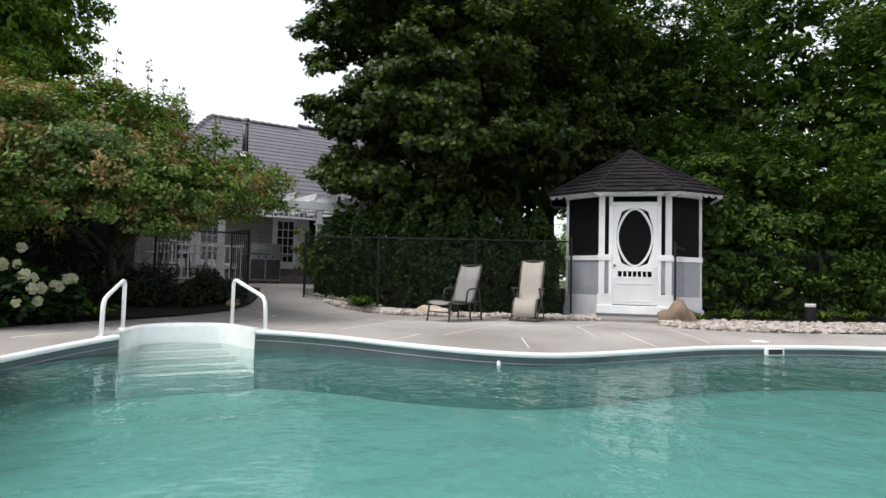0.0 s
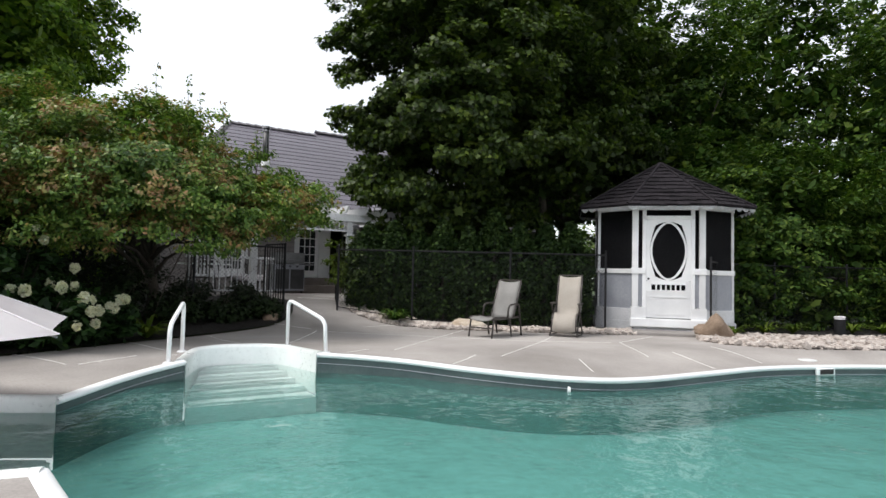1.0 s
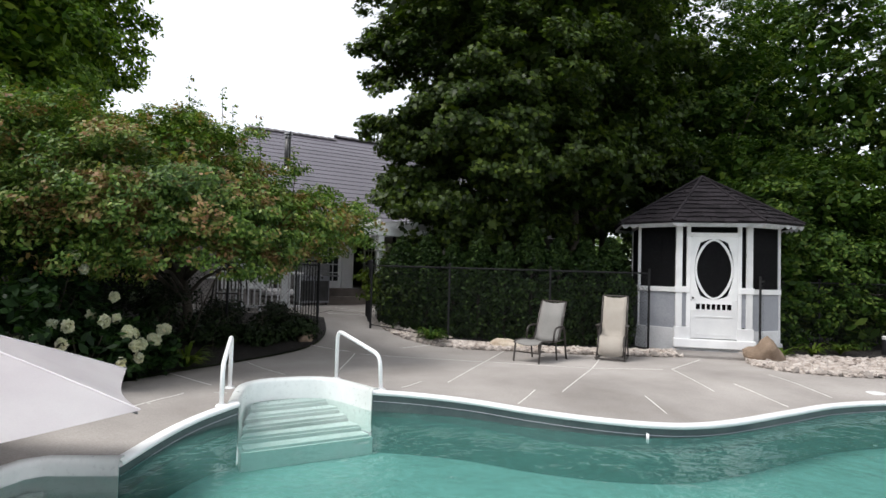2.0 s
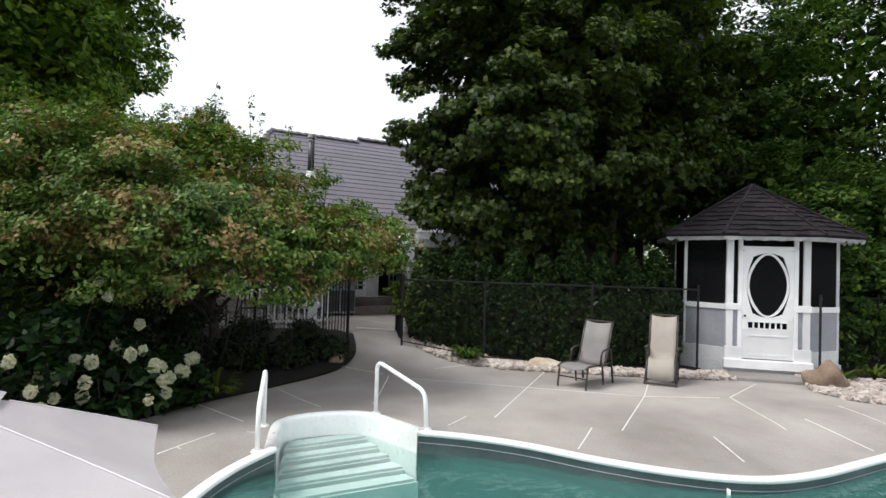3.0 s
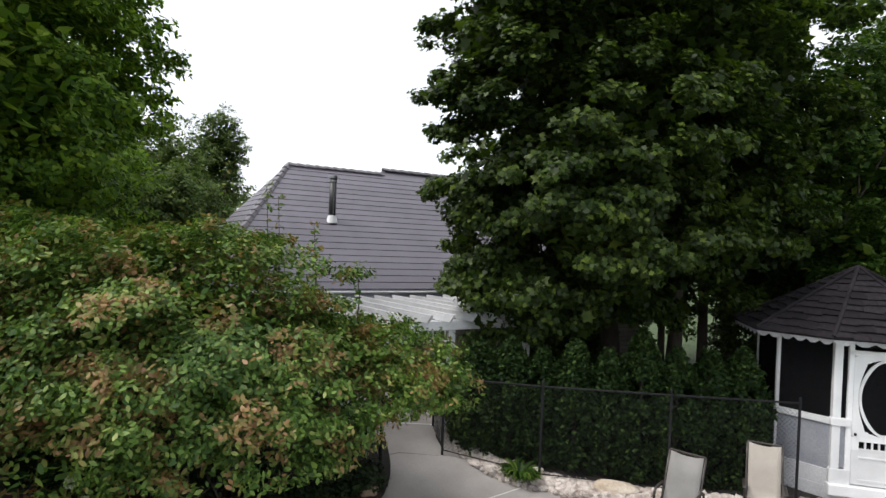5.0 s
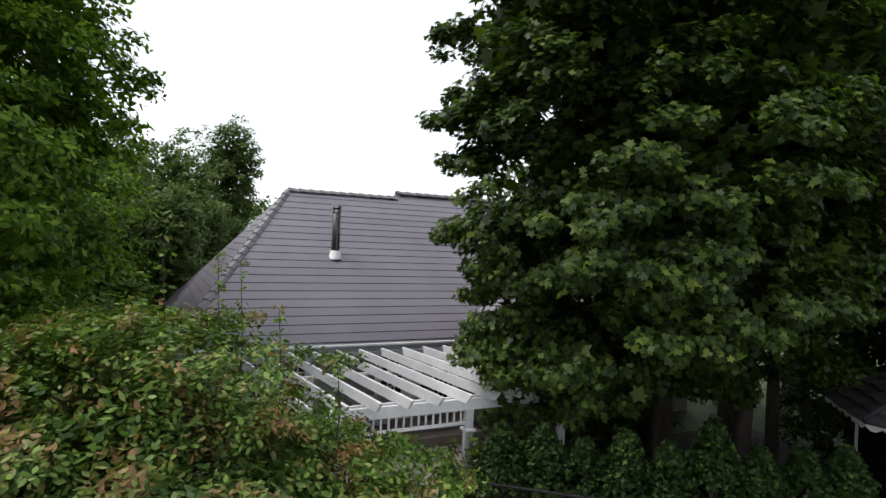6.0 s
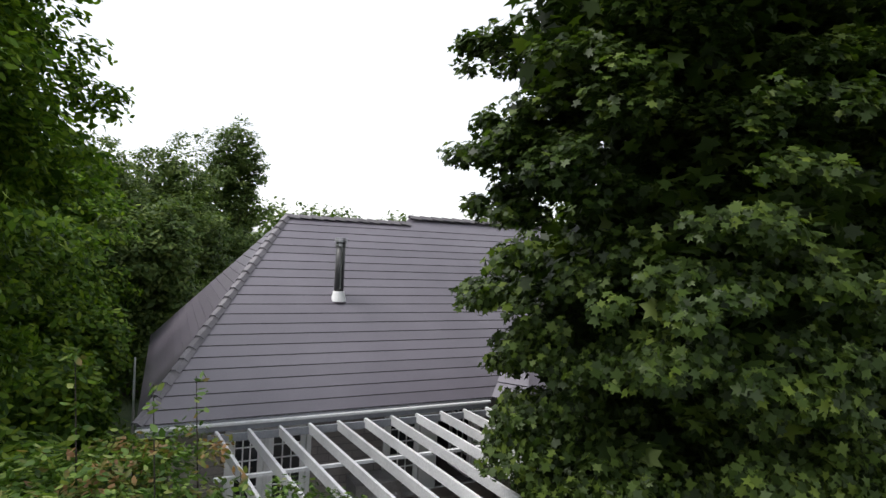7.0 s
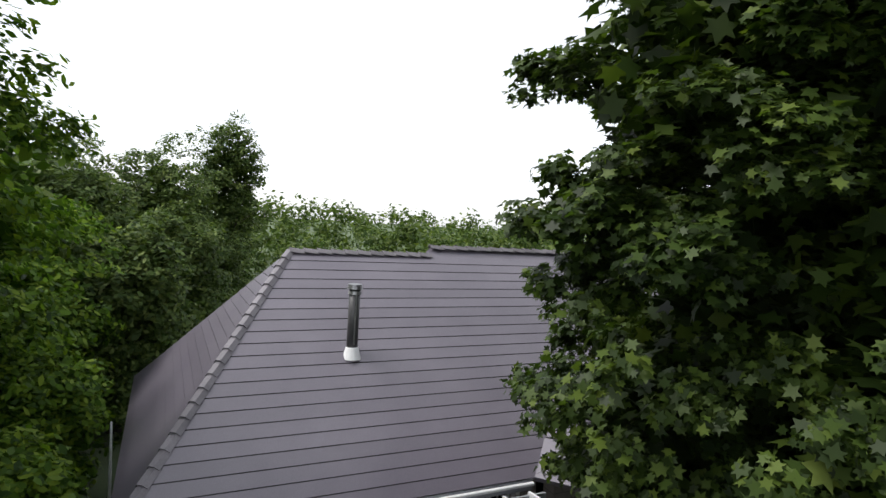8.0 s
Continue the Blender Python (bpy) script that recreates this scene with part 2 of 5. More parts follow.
# ---- mesh helpers ----
def link_mesh(name, bm, material, parent=None, label="", smooth=False):
    me = bpy.data.meshes.new(name)
    bm.to_mesh(me)
    bm.free()
    me.materials.append(material)
    if smooth:
        for p in me.polygons:
            p.use_smooth = True
    ob = new(name, me)
    if parent is not None:
        ob.parent = parent
    if label:
        ob["label"] = label
    return ob


def part(name, bm, material, parent, label="", smooth=False):
    return link_mesh(name, bm, material, parent, label, smooth)


def empty(name, m=None):
    ob = new(name)
    if m is not None:
        ob.matrix_basis = m
    return ob


def box(bm, x0, y0, z0, x1, y1, z1, m=None, bevel=0.0):
    c = Matrix.Translation(((x0 + x1) / 2, (y0 + y1) / 2, (z0 + z1) / 2)) @ Matrix.Diagonal((abs(x1 - x0), abs(y1 - y0), abs(z1 - z0), 1))
    r = bmesh.ops.create_cube(bm, size=1.0, matrix=(m @ c) if m is not None else c)
    if bevel:
        es = list({e for v in r["verts"] for e in v.link_edges})
        bmesh.ops.bevel(bm, geom=es, offset=bevel, segments=1, affect="EDGES")
    return bm


def new_box(*a, **k):
    return box(bmesh.new(), *a, **k)


def tube(bm, pts, radii, sides=8, closed=False, cap=True):
    """A round tube through pts."""
    pts = [Vector(p) for p in pts]
    if not isinstance(radii, (list, tuple)):
        radii = [radii] * len(pts)
    rings, n = [], len(pts)
    ref = None
    for i, p in enumerate(pts):
        a = pts[i - 1] if (i > 0 or closed) else p
        b = pts[(i + 1) % n] if (i < n - 1 or closed) else p
        d = (b - a).normalized()
        if ref is None:
            ref = Vector((0, 0, 1)) if abs(d.z) < 0.9 else Vector((1, 0, 0))
        u = (ref - d * ref.dot(d)).normalized()
        ref = u
        v = d.cross(u)
        rings.append([bm.verts.new(p + (u * math.cos(k * math.tau / sides) + v * math.sin(k * math.tau / sides)) * radii[i]) for k in range(sides)])
    for i in range(n if closed else n - 1):
        r0, r1 = rings[i], rings[(i + 1) % n]
        for k in range(sides):
            bm.faces.new((r0[k], r0[(k + 1) % sides], r1[(k + 1) % sides], r1[k]))
    if cap and not closed:
        bm.faces.new(rings[0][::-1])
        bm.faces.new(rings[-1])
    return bm


def bent(points, r=0.08, n=5):
    """Points with rounded corners."""
    pts = [Vector(p) for p in points]
    out = [pts[0]]
    for a, b, c in zip(pts, pts[1:], pts[2:]):
        p, q = b + (a - b).normalized() * r, b + (c - b).normalized() * r
        for k in range(n + 1):
            s = k / n
            out.append(p * (1 - s) ** 2 + b * 2 * s * (1 - s) + q * s * s)
    out.append(pts[-1])
    return out


def prism(bm, poly, z0, z1):
    lo, hi = [bm.verts.new((x, y, z0)) for x, y in poly], [bm.verts.new((x, y, z1)) for x, y in poly]
    n = len(poly)
    bm.faces.new(hi)
    bm.faces.new(lo[::-1])
    for i in range(n):
        bm.faces.new((lo[i], lo[(i + 1) % n], hi[(i + 1) % n], hi[i]))
    return bm


def slab(bm, corners, normal_depth):
    """A flat panel from its corner points, thickened along its normal."""
    c = [Vector(p) for p in corners]
    n = (c[1] - c[0]).cross(c[2] - c[0]).normalized() * normal_depth
    hi, lo = [bm.verts.new(p) for p in c], [bm.verts.new(p - n) for p in c]
    bm.faces.new(hi)
    bm.faces.new(lo[::-1])
    k = len(c)
    for i in range(k):
        bm.faces.new((lo[i], lo[(i + 1) % k], hi[(i + 1) % k], hi[i]))
    return bm


def smooth_step(s):
    s = min(1.0, max(0.0, s))
    return s * s * (3 - 2 * s)


def spline(points, per=6, closed=False):
    """A smooth plan curve through points."""
    n = len(points)
    out = []
    for i in range(n if closed else n - 1):
        p = [np.array(points[(i + k) % n] if closed else points[min(max(i + k, 0), n - 1)], float) for k in (-1, 0, 1, 2)]
        for j in range(per):
            s = j / per
            out.append(tuple(0.5 * (2 * p[1] + (p[2] - p[0]) * s + (2 * p[0] - 5 * p[1] + 4 * p[2] - p[3]) * s * s + (3 * p[1] - p[0] - 3 * p[2] + p[3]) * s ** 3)))
    if not closed:
        out.append(tuple(points[-1]))
    return out


# ---- plan: pool, deck and ground ----
EDGE_LEFT = spline([(-0.97, 6.56), (-0.57, 7.18), (-0.20, 7.57), (0.24, 7.84)])
STEP_IN = [(0.24, 7.84), (0.40, 8.32)] + spline([(0.43, 8.40), (0.55, 8.62), (0.82, 8.70), (1.20, 8.66), (1.48, 8.52), (1.60, 8.28)], 5) + [(1.78, 7.62)]
EDGE_FAR = spline([(1.78, 7.62), (2.24, 7.25), (2.68, 6.78), (3.10, 6.15), (3.62, 5.58), (4.25, 5.16), (5.05, 4.98), (6.15, 4.93), (7.25, 4.87), (8.35, 4.55), (9.4, 4.05), (10.3, 3.2), (10.6, 1.8), (9.9, 0.3), (8.0, -0.9), (5.5, -1.1), (3.2, -0.5), (1.4, 0.35), (0.25, 1.25), (-0.42, 2.35), (-0.70, 3.3), (-0.95, 4.5)])
BENCH_IN = [(-0.95, 4.50), (-1.62, 4.62)] + spline([(-1.72, 4.68), (-1.93, 5.1), (-1.95, 5.95), (-1.82, 6.55), (-1.62, 6.80)], 4) + [(-1.48, 6.82), (-0.97, 6.56)]
POOL = EDGE_LEFT[:-1] + STEP_IN[:-1] + EDGE_FAR[:-1] + BENCH_IN[:-1]
PA = np.array(POOL)


def pool_z(x):
    """The coping's level; the deck falls slightly towards the deep end."""
    return 0.04 - 0.12 * smooth_step((x - 1.5) / 3.5) - 0.13 * smooth_step((0.9 - x) / 1.8)



def pool_distance(x, y):
    a, b, p = PA, np.roll(PA, -1, 0), np.array((x, y))
    d = b - a
    s = np.clip(((p - a) * d).sum(1) / np.maximum((d * d).sum(1), 1e-9), 0, 1)
    return float(np.sqrt((((a + d * s[:, None]) - p) ** 2).sum(1)).min())


def inside(poly, x, y):
    hit = False
    for (x0, y0), (x1, y1) in zip(poly, poly[1:] + poly[:1]):
        if (y0 > y) != (y1 > y) and x < (x1 - x0) * (y - y0) / (y1 - y0) + x0:
            hit = not hit
    return hit


def ground_z(x, y):
    z = 0.50 * smooth_step((y - 10.4) / 3.4)
    if abs(x) < 14 and -4 < y < 12:
        z += pool_z(x) * (1 - smooth_step(pool_distance(x, y) / 1.3))
    return z


def sheet(name, outer, hole, step, lift, material, bounds=None, parent=None):
    """A piece of ground that follows the land, with the pool cut out."""
    from mathutils.geometry import delaunay_2d_cdt
    pts = [Vector(p) for p in outer]
    edges = [(i, (i + 1) % len(outer)) for i in range(len(outer))]
    if hole:
        k = len(pts)
        pts += [Vector(p) for p in hole]
        edges += [(k + i, k + (i + 1) % len(hole)) for i in range(len(hole))]
    x0, y0, x1, y1 = bounds or (min(p[0] for p in outer), min(p[1] for p in outer), max(p[0] for p in outer), max(p[1] for p in outer))
    for i in range(int((x1 - x0) / step) + 1):
        for j in range(int((y1 - y0) / step) + 1):
            x, y = x0 + (i + 0.5) * step, y0 + (j + 0.5) * step
            if inside(outer, x, y) and not (hole and inside(hole, x, y)):
                pts.append(Vector((x, y)))
    vs, _, fs, *_ = delaunay_2d_cdt(pts, edges, [], 0, 1e-4)
    keep = []
    for f in fs:
        c = sum((vs[i] for i in f), Vector((0, 0))) / len(f)
        if inside(outer, c.x, c.y) and not (hole and inside(hole, c.x, c.y)):
            keep.append(f)
    me = bpy.data.meshes.new(name)
    me.from_pydata([(v.x, v.y, ground_z(v.x, v.y) + lift) for v in vs], [], keep)
    me.materials.append(material)
    for p in me.polygons:
        p.use_smooth = True
    ob = new(name, me)
    if parent:
        ob.parent = parent
    return ob


BED_EDGE = [(-14, 7.6), (-6, 8.3), (-3.0, 8.55), (-1.75, 8.95), (-0.23, 10.0), (0.92, 10.62), (2.1, 11.2), (2.75, 11.95), (3.1, 13.0)]
STONE_EDGE = [(4.15, 12.3), (4.45, 11.35), (5.3, 10.5), (6.0, 9.95), (6.8, 9.3), (7.6, 8.75), (8.55, 8.2)]
RIGHT_EDGE = [(9.75, 7.2), (9.1, 7.1), (8.85, 6.6), (9.0, 6.0), (9.7, 5.35), (11.2, 4.6), (13.5, 3.6), (17, 2.0)]
DECK = spline(BED_EDGE, 4) + [(2.9, 13.5), (0.7, 13.7), (0.7, 17.05), (6.9, 17.05), (6.9, 15.4), (5.3, 14.6), (4.5, 13.4)] + spline(STONE_EDGE, 4) + [(9.3, 8.3)] + spline(RIGHT_EDGE, 4) + [(17, -9), (-14, -9)]

ground = tagged(sheet("ground", [(-600, -400), (600, -400), (600, 800), (-600, 800)], POOL, 0.8, -0.05, MAT["lawn"], (-14, -6, 18, 20)),
                "dark green lawn and soil reaching to the horizon", "ground", kind="structure")
deck = tagged(sheet("pavement", DECK, POOL, 0.45, 0.0, MAT["concrete"]), "weathered light grey concrete pool deck", "pavement", kind="structure")


def strip(name, a, b, width, lift, material, parent, label=""):
    a, b = Vector(a), Vector(b)
    d = (b - a).normalized()
    s = Vector((-d.y, d.x)) * width / 2
    n = max(2, int((b - a).length / 0.3))
    bm = bmesh.new()
    rows = []
    for i in range(n + 1):
        c = a.lerp(b, i / n)
        row = []
        for q in (c - s, c + s):
            z = ground_z(q.x, q.y)
            row.append((bm.verts.new((q.x, q.y, z - 0.02)), bm.verts.new((q.x, q.y, z + lift))))
        rows.append(row)
    for r, t in zip(rows, rows[1:]):
        bm.faces.new((r[0][1], r[1][1], t[1][1], t[0][1]))
        bm.faces.new((r[0][0], r[0][1], t[0][1], t[0][0]))
        bm.faces.new((r[1][1], r[1][0], t[1][0], t[1][1]))
    return part(name, bm, material, parent, label)


JOINTS = [((-1.52, 9.2), (-0.95, 8.2)), ((-0.63, 8.34), (-0.45, 7.95)), ((-0.22, 10.0), (0.15, 8.98)), ((-0.83, 8.2), (-0.11, 8.77)), ((-0.11, 8.77), (0.23, 8.43)),
          ((0.94, 10.6), (1.15, 9.15)), ((2.28, 11.4), (2.91, 10.80)), ((2.91, 10.80), (1.85, 9.05)), ((2.91, 10.80), (4.75, 11.05)), ((2.91, 10.7), (5.88, 7.93)),
          ((5.88, 7.93), (6.95, 7.37)), ((5.75, 10.1), (3.03, 7.88)), ((6.82, 8.63), (5.92, 7.95)), ((5.92, 7.95), (4.11, 6.76)), ((8.6, 7.8), (7.13, 7.33)),
          ((7.13, 7.33), (6.13, 5.92)), ((6.9, 6.1), (6.45, 5.1)), ((2.72, 8.07), (2.25, 7.75)), ((3.86, 7.01), (3.15, 6.5)), ((4.95, 6.12), (4.48, 5.35)),
          ((3.4, 13.6), (4.3, 13.2)), ((4.2, 15.2), (4.4, 13.6)), ((8.2, 6.3), (7.6, 5.1))]
for a, b in JOINTS:
    strip("joint", a, b, 0.015, 0.003, MAT["joint"], deck)

bed = tagged(sheet("planting_bed", spline(BED_EDGE, 4) + [(2.5, 13.6), (0.4, 13.75), (0.4, 17), (-14, 17)], None, 0.5, 0.03, MAT["soil"]), "dark bare mulch in a shaded planting bed", "planting bed", kind="structure")
bed_far = tagged(sheet("planting_bed", spline(STONE_EDGE, 4)[::-1] + [(4.6, 13.5), (5.4, 14.6), (7.0, 15.3), (13.5, 15.0), (13, 9.5), (9.6, 9.5), (9.4, 8.5)], None, 0.5, 0.02, MAT["soil"]), "dark shaded soil behind the hedge", "planting bed", kind="structure")
bed_right = tagged(sheet("planting_bed", spline(RIGHT_EDGE, 4) + [(18, 9), (10.5, 8.6)], None, 0.5, 0.02, MAT["soil"]), "dark soil under the vine-covered fence", "planting bed", kind="structure")

# ---- pool ----
pool = tagged(empty("swimming_pool"), "kidney-shaped in-ground pool with white coping and teal liner", "swimming pool", kind="structure")


def wall_strip(name, path, z0, z1, material, closed=False):
    bm = bmesh.new()
    lo, hi = [bm.verts.new((x, y, z0 + pool_z(x))) for x, y in path], [bm.verts.new((x, y, z1 + pool_z(x))) for x, y in path]
    for i in range(len(path) - 1 + closed):
        j = (i + 1) % len(path)
        bm.faces.new((lo[i], lo[j], hi[j], hi[i]))
    return part(name, bm, material, pool)


def sweep(name, path, profile, closed, material, parent):
    """Sweeps a profile of (outward, up) points along a plan path that runs clockwise round the pool."""
    bm = bmesh.new()
    n = len(path)
    rings = []
    for i, (x, y) in enumerate(path):
        a = path[i - 1] if (i or closed) else path[i]
        b = path[(i + 1) % n] if (i < n - 1 or closed) else path[i]
        d = Vector((b[0] - a[0], b[1] - a[1])).normalized()
        o = Vector((-d.y, d.x))
        rings.append([bm.verts.new((x + o.x * u, y + o.y * u, pool_z(x) + v)) for u, v in profile])
    k = len(profile)
    for i in range(n - 1 + closed):
        for j in range(k - 1):
            r, s = rings[i], rings[(i + 1) % n]
            bm.faces.new((r[j], r[j + 1], s[j + 1], s[j]))
    if not closed:
        bm.faces.new(rings[0])
        bm.faces.new(rings[-1][::-1])
    return part(name, bm, material, parent, smooth=True)


COPING = [(-0.012, -0.042), (-0.03, -0.028), (-0.03, -0.006), (-0.018, 0.010), (0.02, 0.017), (0.06, 0.014), (0.085, 0.006), (0.09, -0.03)]
WIDE = [(-0.012, -0.5), (-0.012, -0.02), (0.0, 0.012), (0.02, 0.028), (0.08, 0.03), (0.11, 0.016), (0.115, -0.03)]
sweep("coping", EDGE_LEFT, COPING, False, MAT["coping"], pool)
sweep("coping", EDGE_FAR, COPING, False, MAT["coping"], pool)
sweep("step_rim", STEP_IN, WIDE, False, MAT["step_shell"], pool)
sweep("bench_rim", BENCH_IN, WIDE, False, MAT["step_shell"], pool)
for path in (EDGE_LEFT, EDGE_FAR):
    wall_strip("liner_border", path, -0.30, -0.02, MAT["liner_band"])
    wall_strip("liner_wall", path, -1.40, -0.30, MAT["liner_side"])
    inner = sweep("border_line", path, [(-0.004, -0.112), (-0.010, -0.114), (-0.010, -0.120), (-0.004, -0.122)], False, MAT["grey"], pool)
bm = bmesh.new()
bm.faces.new([bm.verts.new((x, y, -0.70)) for x, y in POOL][::-1])
bmesh.ops.triangulate(bm, faces=bm.faces[:])
bmesh.ops.recalc_face_normals(bm, faces=bm.faces[:])
part("pool_floor", bm, MAT["liner"], pool)


def treads(name, lefts, rights, z0, drop):
    """Moulded steps between two side lines, from the back to the mouth."""
    for i in range(len(lefts) - 1):
        top = z0 - drop * i
        bm = prism(bmesh.new(), [lefts[i], rights[i], rights[i + 1], lefts[i + 1]], -1.42, top)
        bmesh.ops.bevel(bm, geom=[e for e in bm.edges if all(v.co.z > top - 0.01 for v in e.verts)], offset=0.03, segments=2, affect="EDGES")
        part(name, bm, MAT["step_shell"], pool)


treads("step_tread", [(0.6, 8.68), (0.49, 8.44), (0.41, 8.24), (0.34, 8.05), (0.26, 7.86), (0.24, 7.62)], [(1.45, 8.68), (1.58, 8.44), (1.64, 8.24), (1.69, 8.05), (1.74, 7.80), (1.77, 7.56)], -0.205, 0.066)
treads("bench_seat", [(-1.95, 4.65), (-1.45, 4.6), (-1.0, 4.55)], [(-1.95, 6.7), (-1.45, 6.8), (-0.99, 6.56)], -0.30, 0.3)
bm = bmesh.new()
bm.faces.new([bm.verts.new((x, y, WATER_Z)) for x, y in POOL][::-1])
bmesh.ops.triangulate(bm, faces=bm.faces[:])
for f in bm.faces:
    if f.normal.z < 0:
        f.normal_flip()
water = tagged(link_mesh("water", bm, MAT["water"]), "rippled teal pool water reflecting trees and sky", "water", kind="structure")
for p0, zz in (((2.72, 6.95), -0.19), ((3.95, 5.28), -0.19)):
    bm = bmesh.new()
    bmesh.ops.create_cone(bm, cap_ends=True, segments=16, radius1=0.05, radius2=0.04, depth=0.03, matrix=pose(p0[0], p0[1], zz, 90, 0, 40))
    part("return_jet", bm, MAT["coping"], pool)
bm = new_box(-0.16, -0.03, -0.20, 0.16, 0.02, -0.10, bevel=0.008)
sk = part("skimmer", bm, MAT["coping"], pool)
sk.matrix_basis = pose(8.25, 4.57, 0, 0, 0, -16)
# no real hole: a dark plate paints the shaded opening
part("skimmer_mouth", new_box(-0.12, -0.036, -0.185, 0.12, -0.031, -0.115), MAT["dark"], sk)
bm = bmesh.new()
bmesh.ops.create_cone(bm, cap_ends=True, segments=24, radius1=0.13, radius2=0.125, depth=0.012, matrix=pose(8.55, 4.95, ground_z(8.55, 4.95) + 0.004))
tagged(link_mesh("skimmer_lid", bm, MAT["coping"]), "round white skimmer lid set in the concrete deck", "lid")


def hand_rail(x0, y0, x1, y1):
    """A white stair rail from its rear foot to its front foot."""
    z0, z1 = ground_z(x0, y0), ground_z(x1, y1)
    ob = tagged(empty("pool_rail", pose(x0, y0, z0)), "white enamelled pool entry handrail bolted to the deck", "handrail", "pool step handrails")
    dx, dy, dz = x1 - x0, y1 - y0, z1 - z0
    path = bent([(0, 0, 0), (0, 0, 0.66), (dx * 0.96, dy * 0.96, 0.42), (dx, dy, dz)], 0.12, 6)
    part("rail_tube", tube(bmesh.new(), path, 0.026, 10), MAT["rail"], ob, smooth=True)
    for px, py, pz in ((0, 0, 0), (dx, dy, dz)):
        bm = bmesh.new()
        bmesh.ops.create_cone(bm, cap_ends=True, segments=20, radius1=0.065, radius2=0.05, depth=0.02, matrix=Matrix.Translation((px, py, pz + 0.01)))
        part("base_flange", bm, MAT["rail"], ob)
    return ob


hand_rail(1.66, 8.53, 1.92, 7.68)
hand_rail(0.31, 8.66, 0.06, 7.86)

# ---- foliage helpers ----
MAPLE = np.array([(0, -0.5), (0.18, -0.22), (0.5, -0.25), (0.34, 0.0), (0.52, 0.22), (0.2, 0.18), (0.0, 0.55), (-0.2, 0.18), (-0.52, 0.22), (-0.34, 0.0), (-0.5, -0.25), (-0.18, -0.22)])
OVAL = np.array([(0, -0.5), (0.25, -0.12), (0.2, 0.22), (0, 0.55), (-0.2, 0.22), (-0.25, -0.12)])
SPRAY = np.array([(0, -0.5), (0.3, 0.05), (0.08, 0.12), (0.0, 0.6), (-0.1, 0.1), (-0.28, 0.1)])
BLADE = np.array([(-0.06, -0.5), (0.06, -0.5), (0.1, 0.0), (0.0, 0.6), (-0.1, 0.0)])


def leaves(name, rng, centres, spread, count, size, shape, material, parent, upright=0.6, outward=None, fold=0.12, label=""):
    """One mesh of many leaves scattered round the centres; size in metres."""
    n = len(centres) * count
    c = np.repeat(centres, count, 0)
    off = rng.normal(size=(n, 3))
    off /= np.maximum(np.linalg.norm(off, axis=1, keepdims=True), 1e-6)
    pos = c + off * (rng.random((n, 1)) ** 0.5) * np.asarray(spread)
    nrm = rng.normal(size=(n, 3)) * (1 - upright)
    nrm[:, 2] += upright
    nrm += off * 0.35
    if outward is not None:
        o = pos - np.asarray(outward)
        nrm += 0.5 * o / np.maximum(np.linalg.norm(o, axis=1, keepdims=True), 1e-6)
    nrm /= np.maximum(np.linalg.norm(nrm, axis=1, keepdims=True), 1e-6)
    t = rng.normal(size=(n, 3))
    u = np.cross(nrm, t)
    u /= np.maximum(np.linalg.norm(u, axis=1, keepdims=True), 1e-6)
    v = np.cross(nrm, u)
    s = size * (0.65 + 0.7 * rng.random((n, 1)))
    k = len(shape)
    co = np.empty((n, k, 3))
    for i, (a, b) in enumerate(shape):
        co[:, i] = pos + s * (u * a + v * b - nrm * (fold * (abs(a) * 2 + max(b, 0))))
    me = bpy.data.meshes.new(name)
    me.vertices.add(n * k)
    me.vertices.foreach_set("co", co.ravel())
    me.loops.add(n * k)
    me.loops.foreach_set("vertex_index", np.arange(n * k, dtype=np.int32))
    me.polygons.add(n)
    me.polygons.foreach_set("loop_start", np.arange(n, dtype=np.int32) * k)
    me.update(calc_edges=True)
    me.materials.append(material)
    ob = new(name, me)
    ob.parent = parent
    if label:
        ob["label"] = label
    return ob


def lobes(rng, ellipsoids, count, inner=0.6, ragged=0.16, pad=0.0):
    """Clump centres in the outer part of a union of ellipsoids (x, y, z, rx, ry, rz); pad gathers them into flat boughs of that radius."""
    e = np.array(ellipsoids, float)
    w = (e[:, 3] * e[:, 4] * e[:, 5]) ** 0.67
    n = max(1, count // 9) if pad else count
    pick = rng.choice(len(e), n, p=w / w.sum())
    d = rng.normal(size=(n, 3))
    d /= np.linalg.norm(d, axis=1, keepdims=True)
    r = inner + (1 - inner) * rng.random((n, 1)) ** 0.7
    bump = 1 + ragged * (np.sin(5 * d[:, :1] + 3 * d[:, 1:2] + pick[:, None]) + np.sin(7 * d[:, 2:] - 4 * d[:, :1] + 2 * pick[:, None]))
    c = e[pick, :3] + d * r * bump * e[pick, 3:]
    if pad:
        c, out = np.repeat(c, 9, 0), np.repeat(d, 9, 0)
        o = rng.normal(size=c.shape) * np.array((0.55, 0.55, 0.16)) * pad
        o[:, 2] -= 0.28 * (o[:, 0] * out[:, 0] + o[:, 1] * out[:, 1])
        c = c + o
        near = np.min([np.linalg.norm((c - q[:3]) / q[3:], axis=1) for q in e], 0)
        c = c[near < 1.1]
    return c


